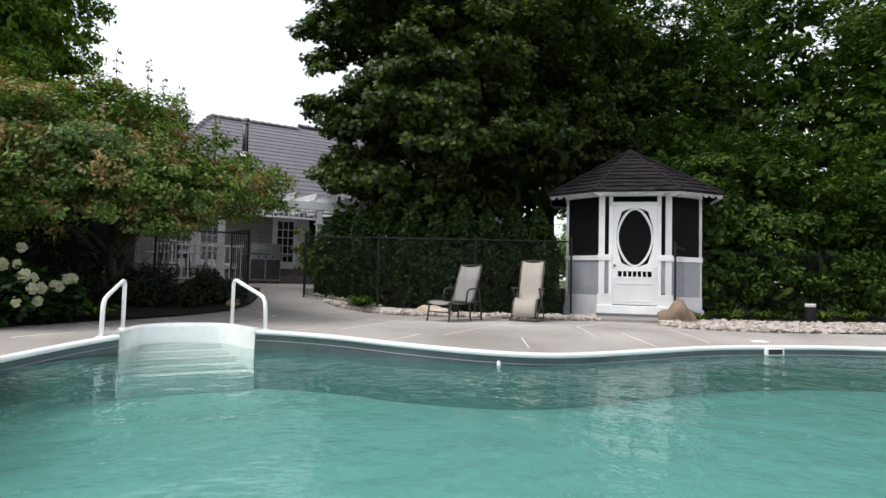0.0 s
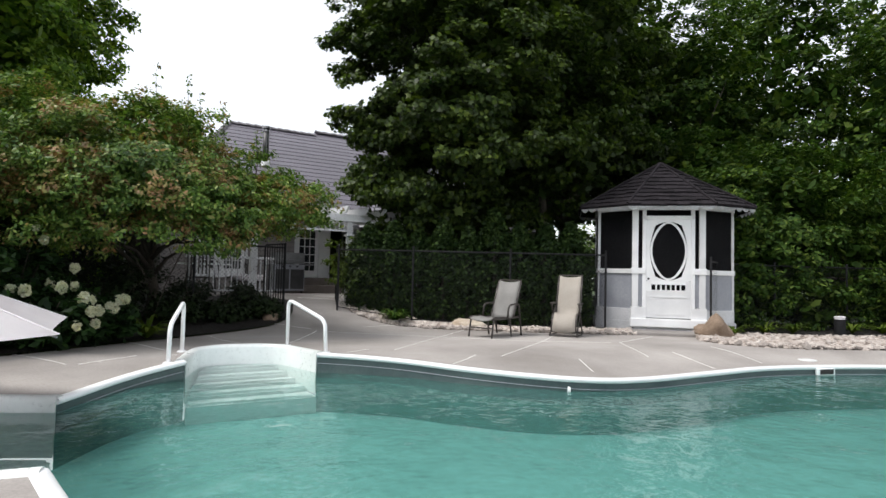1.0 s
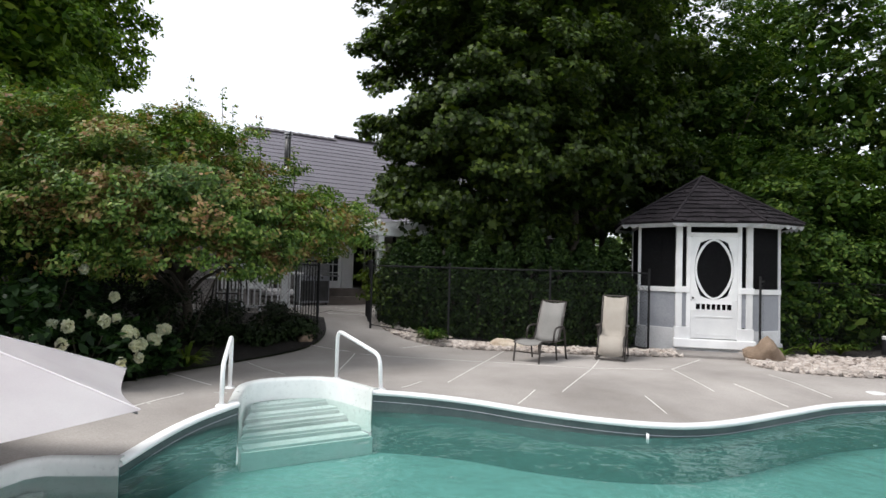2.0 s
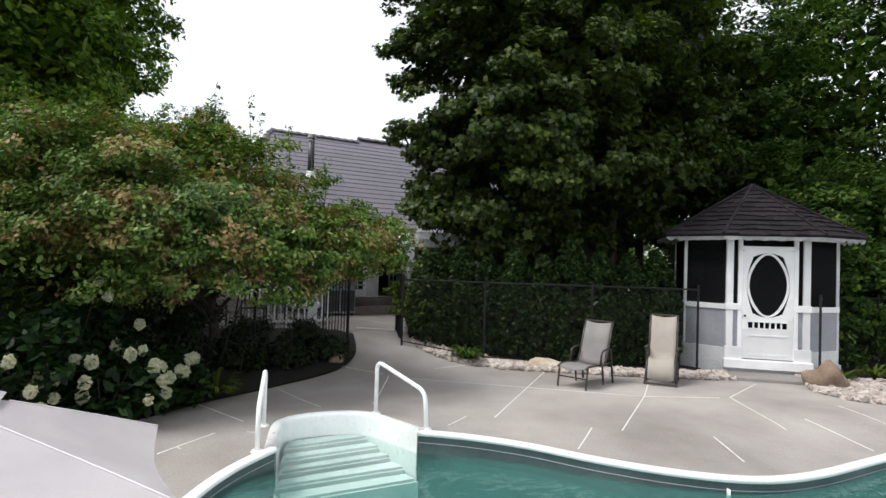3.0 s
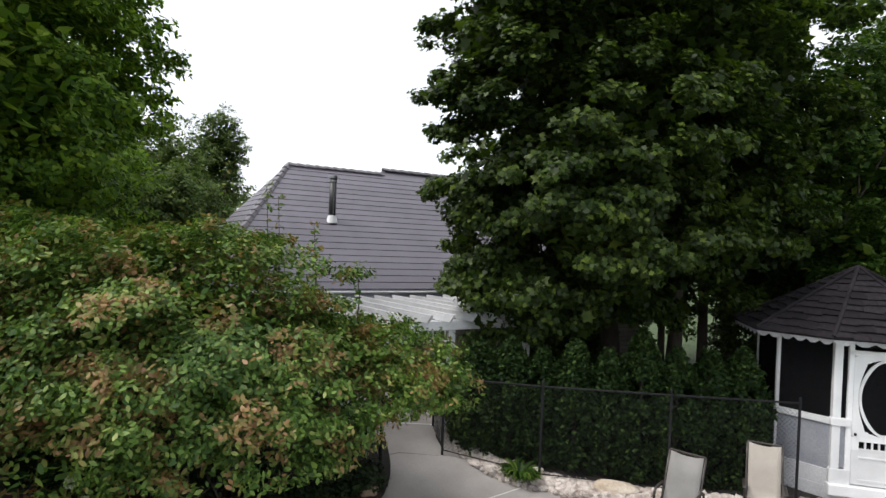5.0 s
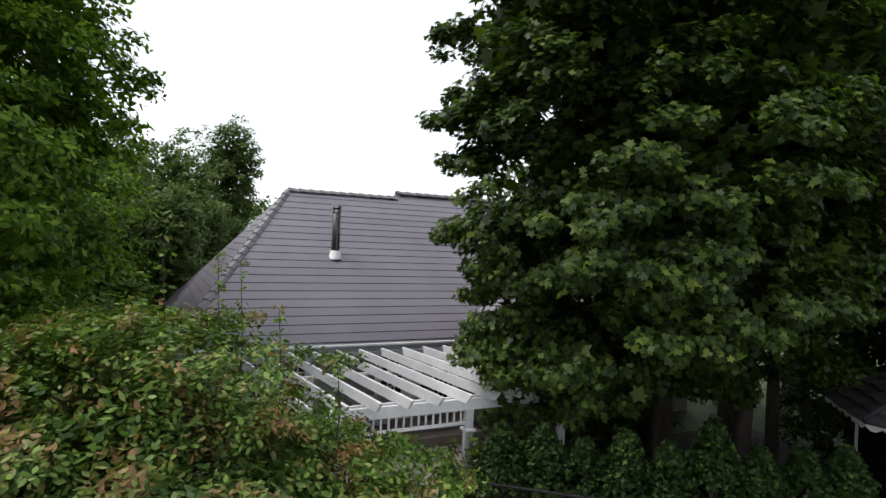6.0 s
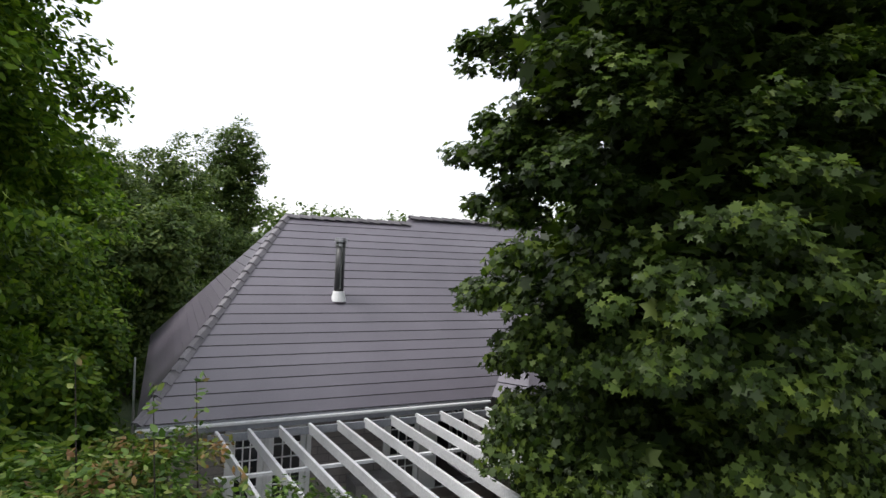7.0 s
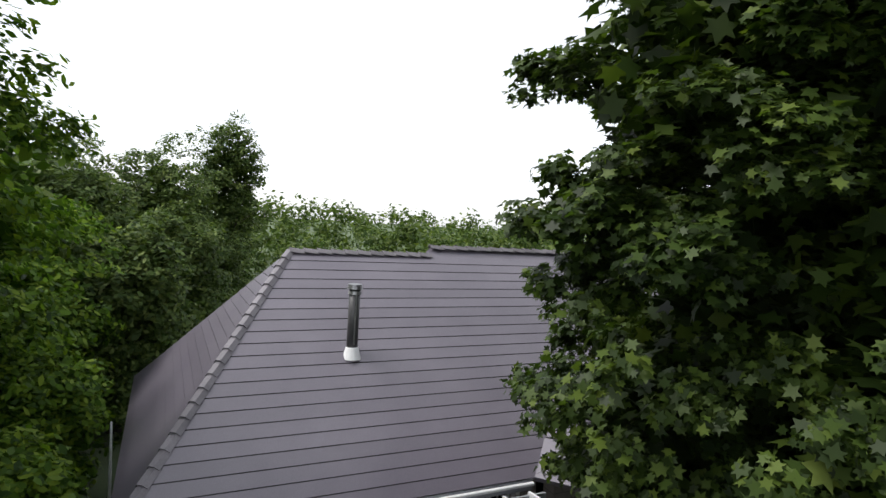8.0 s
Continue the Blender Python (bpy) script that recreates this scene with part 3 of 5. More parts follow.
def limbs(rng, base, forks, targets, radius, parent, name="trunk"):
    """A tapered trunk with bent limbs that reach towards the targets."""
    bm = bmesh.new()
    base, fork = Vector(base), Vector(forks)
    mid = base.lerp(fork, 0.5) + Vector(rng.normal(size=3) * 0.06)
    tube(bm, [base - Vector((0, 0, 0.1)), base + Vector((0, 0, 0.12)), mid, fork], [radius * 1.5, radius * 1.1, radius * 0.9, radius * 0.75], 10)
    for q in targets:
        q = Vector(q)
        s = base.lerp(fork, 0.55 + 0.45 * rng.random())
        m = s.lerp(q, 0.5) + Vector((*(rng.normal(size=2) * 0.15), 0.25))
        tube(bm, [s, s.lerp(m, 0.5) + Vector((0, 0, 0.1)), m, q], [radius * 0.5, radius * 0.36, radius * 0.24, radius * 0.06], 6)
        for _ in range(2):
            e = m + Vector(rng.normal(size=3) * 0.6)
            tube(bm, [m, m.lerp(e, 0.5) + Vector((0, 0, 0.1)), e], [radius * 0.18, radius * 0.12, radius * 0.03], 5)
    return part(name, bm, MAT["bark"], parent, smooth=True)


def tree(name, label, seed, base, fork_h, ellipsoids, clumps, per, size, shape, material, radius, spread=(0.5, 0.5, 0.32), category="tree", inner=0.6, group="", n_limbs=9, ragged=0.16, pad=0.0, heart=0, heart_leaf=2.2):
    rng = np.random.default_rng(seed)
    x, y = base
    z = ground_z(x, y)
    ob = tagged(empty(name, pose(x, y, z)), label, category, group)
    e = np.array(ellipsoids, float)
    e[:, :3] -= (x, y, z)
    cs = lobes(rng, e, clumps, inner, ragged, pad)
    tg = cs[rng.choice(len(cs), min(n_limbs, len(cs)), replace=False)] * 0.85
    limbs(rng, (0, 0, 0), (rng.normal() * 0.1, rng.normal() * 0.1, fork_h), tg, radius, ob)
    leaves("crown", rng, cs, spread, per, size, shape, material, ob, outward=e[:, :3].mean(0))
    # oversized hidden leaves, added to block light and darken the crown's inside
    if heart:
        vol = e[:, 3] * e[:, 4] * e[:, 5]
        pick = rng.choice(len(e), heart, p=vol / vol.sum())
        d = rng.normal(size=(heart, 3))
        d *= 0.66 * rng.random((heart, 1)) ** 0.4 / np.linalg.norm(d, axis=1, keepdims=True)
        leaves("inner_light_block", rng, e[pick, :3] + d * e[pick, 3:], (0.3, 0.3, 0.2), 3, size * heart_leaf, shape, material, ob)
    return ob


# ---- trees ----
tree("maple_tree", "large dense dark green maple behind the clipped hedge", 11, (8.9, 13.4), 2.6,
     [(8.0, 13.0, 6.0, 3.6, 3.4, 3.3), (6.7, 13.4, 8.6, 2.4, 2.6, 2.5), (9.8, 12.6, 8.5, 4.0, 3.6, 4.2), (6.6, 11.6, 5.0, 1.9, 1.9, 2.1), (9.5, 12.0, 4.4, 3.0, 2.4, 1.9), (6.6, 13.9, 5.2, 1.5, 1.8, 2.3), (9.2, 13.6, 11.5, 3.4, 3.2, 3.0), (6.1, 13.7, 3.6, 1.4, 1.2, 1.3), (5.4, 13.5, 5.1, 1.2, 1.2, 0.9), (5.2, 13.5, 6.8, 1.4, 0.8, 0.5), (4.5, 13.5, 6.85, 0.6, 0.5, 0.35), (5.5, 13.4, 8.6, 1.5, 1.5, 1.9), (5.3, 12.9, 2.75, 1.0, 0.7, 0.9), (5.4, 12.9, 3.1, 1.1, 0.8, 0.8), (7.0, 12.6, 2.6, 1.2, 0.9, 0.7), (6.2, 12.5, 3.0, 1.1, 0.7, 0.8), (6.0, 12.6, 3.1, 1.2, 0.7, 0.8), (5.9, 12.5, 2.9, 1.0, 0.7, 0.7), (8.5, 12.6, 3.1, 2.2, 1.6, 0.8)],
     3300, 62, 0.115, MAPLE, MAT["maple"], 0.24, (0.27, 0.27, 0.17), inner=0.72, ragged=0.15, pad=0.52, heart=9000)
tree("maple_tree", "tall maple with a bare lower trunk in deep shade", 12, (12.6, 14.6), 3.2,
     [(12.6, 14.4, 7.0, 3.4, 3.4, 3.6), (12.0, 13.5, 10.5, 3.4, 3.2, 3.2), (13.4, 13.0, 5.0, 2.4, 2.2, 2.0), (11.0, 15.5, 5.0, 3.0, 2.2, 2.4)],
     1700, 36, 0.15, OVAL, MAT["maple"], 0.2, (0.34, 0.34, 0.18), inner=0.5, pad=1.0, heart=5000)
tree("leaning_tree", "tall leafy tree rising behind the flowering shrubs", 21, (-4.4, 15.4), 3.0,
     [(-4.2, 15.6, 6.2, 3.6, 3.2, 3.0), (-2.5, 17.2, 9.0, 2.2, 2.0, 2.2), (-1.7, 17.4, 7.0, 1.9, 1.7, 1.6), (-2.4, 16.1, 5.4, 1.6, 1.8, 2.3), (-5.5, 14.5, 9.0, 3.0, 3.0, 3.0), (-5.0, 14.0, 4.0, 3.0, 2.2, 2.0), (-2.6, 16.6, 3.2, 1.8, 1.6, 1.9)],
     2300, 52, 0.115, OVAL, MAT["tree_leaf"], 0.2, (0.30, 0.30, 0.18), inner=0.65, ragged=0.2, pad=0.6, heart=5000)
for i, (x, y, r, h) in enumerate([(-3.6, 20.5, 2.8, 8.2), (-2.4, 24.5, 2.5, 7.4), (-2.2, 29, 2.6, 8.2), (-7.5, 19, 3.4, 9.5), (3.2, 38, 2.1, 11.0), (0.2, 34, 2.8, 9.0), (-8, 26, 4, 10.5), (-8.5, 13, 3, 8), (-4.5, 34, 4, 10), (-1.6, 18.6, 1.3, 3.6), (-1.5, 21.5, 1.4, 4.0), (-1.4, 15.8, 1.1, 3.0), (-0.2, 27.0, 2.0, 6.2), (0.9, 31.0, 2.2, 6.8), (2.2, 36.0, 2.0, 6.0)]):
    tree("woodland_tree", "mid-green deciduous tree at the edge of the woods", 40 + i, (x, y), h * 0.3,
         [(x, y, h * 0.62, r, r, h * 0.33), (x + 0.3, y - 0.4, h * 0.82, r * 0.7, r * 0.7, h * 0.18), (x - 0.3, y + 0.2, h * 0.32, r * 0.95, r * 0.9, h * 0.28)],
         980, 34, 0.15, OVAL, MAT["far_leaf"] if y > 25 else MAT["tree_leaf"], 0.16 if h > 5 else 0.06, (0.36, 0.36, 0.22), group="woodland trees", inner=0.5, pad=0.0 if y > 25 else 0.7, heart=900)
for i, (x, y, r, h) in enumerate([(15.5, 12.5, 2.6, 9.5), (19, 11, 3.0, 12.0), (17.0, 16, 3.4, 13.5), (22, 15, 3.4, 14), (20, 7.5, 2.6, 9.5), (24, 10, 3, 13)]):
    tree("woodland_tree", "light green deciduous tree behind the vine-covered fence", 60 + i, (x, y), h * 0.3,
         [(x, y, h * 0.6, r, r, h * 0.35), (x + 0.4, y - 0.4, h * 0.85, r * 0.65, r * 0.7, h * 0.2), (x - 0.4, y + 0.2, h * 0.35, r * 0.9, r * 0.8, h * 0.25)],
         720, 34, 0.15, OVAL, MAT["vine"], 0.15, (0.36, 0.36, 0.22), group="woodland trees", inner=0.5, pad=0.9, heart=900)
rng = np.random.default_rng(90)
wood = []
for k in range(150):
    a = radians(-75 + 105 * rng.random())
    d = 62 + 40 * rng.random()
    x, y = -d * math.sin(a), d * math.cos(a)
    h = 5.2 + 2.6 * rng.random()
    for _ in range(9):
        wood.append((x + rng.normal() * 2.2, y + rng.normal() * 2.2, h * (0.25 + 0.75 * rng.random())))
far_wood = tagged(empty("far_woods"), "distant line of mixed green woods on the horizon", "woods", kind="stuff")
leaves("treetops", rng, np.array(wood), (1.5, 1.5, 1.3), 60, 0.5, OVAL, MAT["far_leaf"], far_wood)

for i, (x, y, r) in enumerate([(10.35, 13.15, 0.09), (10.75, 13.0, 0.085), (11.35, 12.75, 0.13), (7.6, 14.2, 0.08), (9.55, 12.2, 0.14)]):
    tree("slender_tree", "slender dark trunk with a high leafy crown in the shade", 80 + i, (x, y), 3.6,
         [(x, y, 5.6, 1.3, 1.3, 1.4)], 120, 30, 0.13, OVAL, MAT["maple"], r, (0.3, 0.3, 0.18), group="slender trees", inner=0.4, n_limbs=5)

# ---- shrubs and hedge ----
tree("dogwood_shrub", "spreading green shrub with browning leaves and bare lower stems", 31, (0.2, 11.9), 1.2,
     [(-0.3, 10.9, 2.9, 1.9, 1.6, 1.1), (1.5, 10.6, 2.35, 1.5, 1.0, 0.7), (-1.7, 10.9, 2.7, 1.6, 1.5, 1.2), (0.3, 12.0, 3.2, 1.8, 1.4, 1.0), (-2.6, 11.8, 3.0, 1.6, 1.5, 1.3), (-0.5, 9.9, 2.0, 1.5, 0.8, 0.75), (-1.5, 9.9, 2.0, 1.2, 0.7, 0.75), (0.6, 9.9, 1.9, 0.9, 0.7, 0.6), (1.9, 10.2, 2.2, 0.95, 0.7, 0.45), (2.55, 9.8, 2.05, 0.55, 0.45, 0.32), (1.6, 11.3, 2.45, 0.8, 0.7, 0.5)],
     2250, 66, 0.066, OVAL, MAT["shrub_leaf"], 0.09, (0.22, 0.22, 0.12), "shrub", 0.55, n_limbs=14, ragged=0.14, pad=0.42, heart=4500, heart_leaf=1.3)


def tall_shoot(x, y, z0, z1, seed):
    rng = np.random.default_rng(seed)
    ob = tagged(empty("shrub_shoot", pose(x, y, z0)), "thin upright leafy shoot above the shrub", "shoot", "upright shoots")
    h = z1 - z0
    part("stem", tube(bmesh.new(), [(0, 0, 0), (0.05, 0.02, h * 0.5), (0.0, 0.05, h)], [0.012, 0.008, 0.003], 5), MAT["bark"], ob)
    cs = np.array([(0.02, 0.02, h * s) for s in np.linspace(0.45, 1, 8)])
    leaves("leafage", rng, cs, (0.09, 0.09, 0.06), 7, 0.07, OVAL, MAT["shrub_leaf"], ob)["kind"] = "stuff"


for i, (x, y, z) in enumerate([(0.6, 11.6, 4.6), (1.15, 11.2, 4.1), (0.1, 11.9, 4.75), (1.7, 11.0, 3.6), (0.9, 12.2, 4.5)]):
    tall_shoot(x, y, 2.6, z, 300 + i)


def hydrangea(x, y, r, h, seed, heads):
    rng = np.random.default_rng(seed)
    z = ground_z(x, y)
    ob = tagged(empty("hydrangea", pose(x, y, z)), "hydrangea bush with large cream flower heads", "shrub", "hydrangeas")
    for k in range(7):
        a = k * 0.9
        bm = bmesh.new()
        tube(bm, [(0, 0, -0.05), (0.3 * r * math.cos(a), 0.3 * r * math.sin(a), h * 0.4), (0.6 * r * math.cos(a), 0.6 * r * math.sin(a), h * 0.75)], [0.016, 0.012, 0.006], 5)
        part("stem", bm, MAT["bark"], ob)
    cs = lobes(rng, [(0, 0, h * 0.52, r, r, h * 0.5)], 110, 0.55, 0.1)
    cs = cs[cs[:, 2] > 0.05]
    leaves("foliage", rng, cs, (0.18, 0.18, 0.12), 16, 0.13, OVAL, MAT["hydrangea"], ob)
    for k in range(heads):
        a, e = radians(200 + 150 * rng.random()), radians(-35 + 95 * rng.random())
        p = np.array([r * math.cos(a) * math.cos(e), r * math.sin(a) * math.cos(e), h * 0.52 + h * 0.5 * math.sin(e)]) * np.array([1.16, 1.16, 1.04])
        hs = 0.60 + 0.34 * rng.random()
        fc = lobes(rng, [(0, 0, 0, 0.068 * hs, 0.068 * hs, 0.08 * hs)], 80, 0.92, 0.05) + p
        leaves("flower_head", rng, fc, (0.012, 0.012, 0.012), 4, 0.042, OVAL, MAT["petal"], ob, 0.2, p)
    return ob


for i, (x, y, r, h, n) in enumerate([(-2.15, 9.45, 0.72, 1.35, 13), (-1.30, 9.50, 0.60, 0.85, 14), (-0.62, 9.95, 0.46, 0.66, 6), (-3.2, 9.35, 0.9, 1.7, 8), (-1.75, 10.3, 0.75, 1.75, 5), (-4.6, 9.5, 0.9, 1.7, 6)]):
    hydrangea(x, y, r, h, 200 + i, n)


def strap_plant(x, y, r, n, seed, material, label, name="hosta", category="plant"):
    """A tuft of arching strap leaves."""
    rng = np.random.default_rng(seed)
    ob = tagged(empty(name, pose(x, y, ground_z(x, y) + 0.02)), label, category)
    bm = bmesh.new()
    for _ in range(n):
        a, l, w = rng.random() * math.tau, r * (0.7 + 0.5 * rng.random()), 0.012 + 0.012 * rng.random()
        d, s = Vector((math.cos(a), math.sin(a), 0)), Vector((-math.sin(a), math.cos(a), 0))
        up = 0.5 + 0.7 * rng.random()
        prev = None
        for k in range(5):
            q = k / 4
            c = d * l * q + Vector((0, 0, l * up * (q - 0.75 * q * q) * 1.8))
            ww = w * (0.5 + 1.6 * q * (1 - q) * 2) * (1 if k < 4 else 0.1)
            pair = (bm.verts.new(c - s * ww), bm.verts.new(c + s * ww))
            if prev:
                bm.faces.new((prev[0], prev[1], pair[1], pair[0]))
            prev = pair
    part("leaf_tuft", bm, material, ob)
    return ob


strap_plant(0.02, 10.25, 0.42, 70, 5, MAT["lime"], "variegated hosta tuft at the edge of the deck")
strap_plant(4.72, 11.2, 0.36, 110, 6, MAT["vine"], "bright green grassy tuft among pale stones", "daylily")
for i, (x, y) in enumerate([(10.4, 7.25), (11.3, 7.1), (12.2, 7.0), (13.7, 6.5), (14.4, 6.2)]):
    strap_plant(x, y, 0.34, 50, 120 + i, MAT["lime"], "low yellow-green perennial beside the pale stones", "perennial")
tree("golden_shrub", "bright yellow-green shrub beside the gate post", 33, (4.35, 12.9), 0.5, [(4.3, 12.85, 1.45, 0.42, 0.42, 0.55), (4.15, 12.75, 1.1, 0.35, 0.35, 0.4)], 90, 22, 0.09, OVAL, MAT["lime"], 0.03, (0.14, 0.14, 0.1), "shrub", 0.5, n_limbs=6)
tree("dark_shrub", "dark leafy shrub inside the gate post", 34, (4.6, 12.35), 0.4, [(4.55, 12.3, 0.95, 0.5, 0.45, 0.65)], 110, 22, 0.08, OVAL, MAT["maple"], 0.03, (0.14, 0.14, 0.1), "shrub", 0.4, n_limbs=6)

# low shrubs whose leaf colour already holds the bush's shade
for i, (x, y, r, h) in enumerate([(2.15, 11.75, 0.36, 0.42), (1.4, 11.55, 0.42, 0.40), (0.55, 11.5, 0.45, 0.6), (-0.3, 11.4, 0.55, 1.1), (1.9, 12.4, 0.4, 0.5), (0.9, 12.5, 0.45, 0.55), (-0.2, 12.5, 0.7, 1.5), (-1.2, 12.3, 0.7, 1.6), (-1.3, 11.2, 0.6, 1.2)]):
    tree("shade_shrub", "low shrub under the larger bush, its leaves coloured dark for shade", 400 + i, (x, y), h * 0.3, [(x, y, h * 0.5 + ground_z(x, y), r, r, h * 0.5)], 80, 24, 0.075, OVAL, MAT["shade_leaf"], 0.025, (0.15, 0.15, 0.1), "shrub", 0.35, "shade shrubs", 5)

for i, (x, y, r, h) in enumerate([(6.7, 14.7, 0.9, 2.2), (8.0, 14.4, 1.0, 2.6), (9.3, 14.6, 0.8, 1.7), (13.6, 13.2, 1.0, 2.4), (14.3, 12.2, 1.2, 3.0)]):
    tree("understory_shrub", "dark understory shrub beneath the maples", 430 + i, (x, y), h * 0.3, [(x, y, h * 0.5 + ground_z(x, y), r, r, h * 0.52)], 150, 26, 0.11, OVAL, MAT["maple"], 0.04, (0.24, 0.24, 0.16), "shrub", 0.4, "understory shrubs", 6)

FENCE = [(3.85, 12.25), (5.11, 11.17), (6.8, 9.98), (8.45, 8.86)]


def cedar(x, y, h, r, seed):
    rng = np.random.default_rng(seed)
    z = ground_z(x, y)
    ob = tagged(empty("cedar_shrub", pose(x, y, z)), "dense clipped green cedar in the hedge row", "hedge", "cedar hedge")
    part("trunk", tube(bmesh.new(), [(0, 0, -0.05), (0, 0, h * 0.5), (0, 0, h * 0.9)], [0.05, 0.035, 0.01], 6), MAT["bark"], ob)
    n = 460
    u = rng.random(n)
    zz = h * (0.03 + 0.97 * u)
    prof = r * np.where(u < 0.55, 1.0, np.maximum(0.06, 1 - ((u - 0.55) / 0.47) ** 1.5))
    a = rng.random(n) * math.tau
    q = prof * (0.82 + 0.2 * rng.random(n)) * (1 + 0.1 * np.sin(5 * a + 9 * u))
    cs = np.stack([q * np.cos(a), q * np.sin(a), zz], 1)
    leaves("foliage", rng, cs, (0.10, 0.10, 0.13), 18, 0.10, SPRAY, MAT["cedar"], ob, 0.25, (0, 0, h * 0.5), 0.05)


seg = [(Vector(a), Vector(b)) for a, b in zip(FENCE, FENCE[1:])]
rng = np.random.default_rng(70)
side = Vector((0.575, 0.818))
for i in range(9):
    s = 0.10 + 0.79 * i / 8
    p = Vector(FENCE[0]).lerp(Vector(FENCE[-1]), s) + side * (0.52 + 0.06 * rng.normal())
    cedar(p.x, p.y, (2.08 + 0.17 * rng.normal() + 0.3 * s) - ground_z(p.x, p.y) * 0.3, 0.43, 71 + i)

# vine-covered bank behind the fence beside the gazebo
tree("vine_thicket", "tall thicket of vines and saplings behind the fence", 35, (13.2, 8.6), 1.2,
     [(11.7, 8.05, 1.3, 0.7, 0.45, 1.3), (12.3, 8.4, 2.4, 1.0, 0.7, 1.1), (12.2, 8.1, 0.7, 1.1, 0.5, 0.7), (14.0, 7.5, 0.7, 1.3, 0.6, 0.8), (15.8, 6.4, 0.8, 1.3, 0.7, 0.9), (12.1, 8.7, 1.4, 1.3, 0.9, 1.5), (13.6, 8.2, 1.6, 1.5, 1.0, 1.7), (15.2, 7.4, 1.7, 1.6, 1.1, 1.8), (13.0, 8.9, 3.2, 1.5, 1.0, 1.2), (14.6, 8.2, 3.4, 1.6, 1.1, 1.4), (16.6, 6.6, 2.4, 1.7, 1.2, 2.4), (17.6, 5.2, 2.2, 1.7, 1.3, 2.3), (13.6, 10.0, 3.9, 1.8, 1.5, 1.3)],
     2100, 42, 0.11, OVAL, MAT["vine"], 0.07, (0.26, 0.26, 0.18), "shrub", 0.55, n_limbs=16, pad=0.55, heart=3500)


# ---- fence ----
def fence_run(name, pts, height, posts, label, finial=True):
    ob = tagged(empty(name, pose(pts[0][0], pts[0][1], 0)), label, "fence", "black pool fence")
    ox, oy = pts[0]
    P = [Vector((x - ox, y - oy, 0)) for x, y in pts]
    zs = [ground_z(x, y) for x, y in pts]
    top = max(zs) * 0.35 + height
    for k, (p, z) in enumerate(zip(P, zs)):
        if k in posts:
            bm = bmesh.new()
            tube(bm, [(p.x, p.y, z - 0.05), (p.x, p.y, top + 0.06)], 0.022, 8)
            if finial:
                bmesh.ops.create_icosphere(bm, subdivisions=1, radius=0.028, matrix=Matrix.Translation((p.x, p.y, top + 0.075)))
            part("post", bm, MAT["black_metal"], ob)
    for a, b, za, zb in zip(P, P[1:], zs, zs[1:]):
        part("top_rail", tube(bmesh.new(), [(a.x, a.y, top), (b.x, b.y, top)], 0.017, 6), MAT["black_metal"], ob)
        part("bottom_rail", tube(bmesh.new(), [(a.x, a.y, za + 0.08), (b.x, b.y, zb + 0.08)], 0.010, 5), MAT["black_metal"], ob)
        bm = bmesh.new()
        L = (b - a).length
        d = (b - a) / L
        step, H = 0.075, top - max(za, zb) - 0.08
        for k in range(int(-H / step), int(L / step) + 1):
            for sgn in (1, -1):
                s0, s1 = k * step, k * step + H
                if sgn < 0:
                    s0, s1 = s1, s0
                lo_s, hi_s = min(s0, s1), max(s0, s1)
                c0, c1 = max(0.0, lo_s), min(L, hi_s)
                if c1 - c0 < 0.02:
                    continue
                f = (lambda s: (s - s0) / (s1 - s0) * H)
                q0, q1 = a + d * c0, a + d * c1
                zb0 = max(za, zb) + 0.08
                A, B = Vector((q0.x, q0.y, zb0 + f(c0))), Vector((q1.x, q1.y, zb0 + f(c1)))
                n = (B - A).normalized().cross(Vector((-d.y, d.x, 0))) * 0.0018
                bm.faces.new([bm.verts.new(v) for v in (A - n, B - n, B + n, A + n)])
        part("wire_mesh", bm, MAT["black_metal"], ob, "black chain-link wire mesh")
    return ob


fence_run("fence", FENCE, 1.50, {0, 1, 2, 3}, "black chain-link fence in front of the cedar hedge")
fence_run("fence", [(2.60, 12.0), (0.9, 12.0), (-1.0, 11.9), (-3.2, 11.6)], 1.50, {0, 1, 2, 3}, "black chain-link fence behind the large shrub")
fence_run("fence", [(9.75, 7.32), (10.9, 7.85), (12.6, 7.6), (14.4, 6.9), (16.4, 5.4)], 1.50, {0, 1, 2, 3, 4}, "black chain-link fence in front of the vine thicket")


def gate_leaf(x, y, yaw):
    ob = tagged(empty("fence_gate", pose(x, y, ground_z(x, y), 0, 0, yaw)), "open black metal gate leaf beside its post", "gate")
    part("gate_frame", tube(bmesh.new(), bent([(0.03, 0, 0.1), (0.03, 0, 1.42), (0.95, 0, 1.42), (0.95, 0, 0.1), (0.03, 0, 0.1)], 0.08, 4), 0.018, 7), MAT["black_metal"], ob, smooth=True)
    for k in range(7):
        part("picket", tube(bmesh.new(), [(0.14 + 0.115 * k, 0, 0.11), (0.14 + 0.115 * k, 0, 1.41)], 0.009, 5), MAT["black_metal"], ob)


gate_leaf(3.88, 12.3, 72)
gate_leaf(2.62, 12.05, 100)


# ---- gazebo ----
GZ_YAW = -44.0
GZ = pose(10.40, 9.02, 0.12, 0, 0, GZ_YAW) @ Matrix.Diagonal((0.94, 0.94, 1.03, 1))
PLAN = [(-0.72, -1.22), (0.72, -1.22), (1.50, -0.66), (1.50, 0.66), (0.72, 1.22), (-0.72, 1.22), (-1.50, 0.66), (-1.50, -0.66)]
gazebo = tagged(empty("gazebo", GZ), "octagonal white and grey screened gazebo with a dark shingle roof", "gazebo")


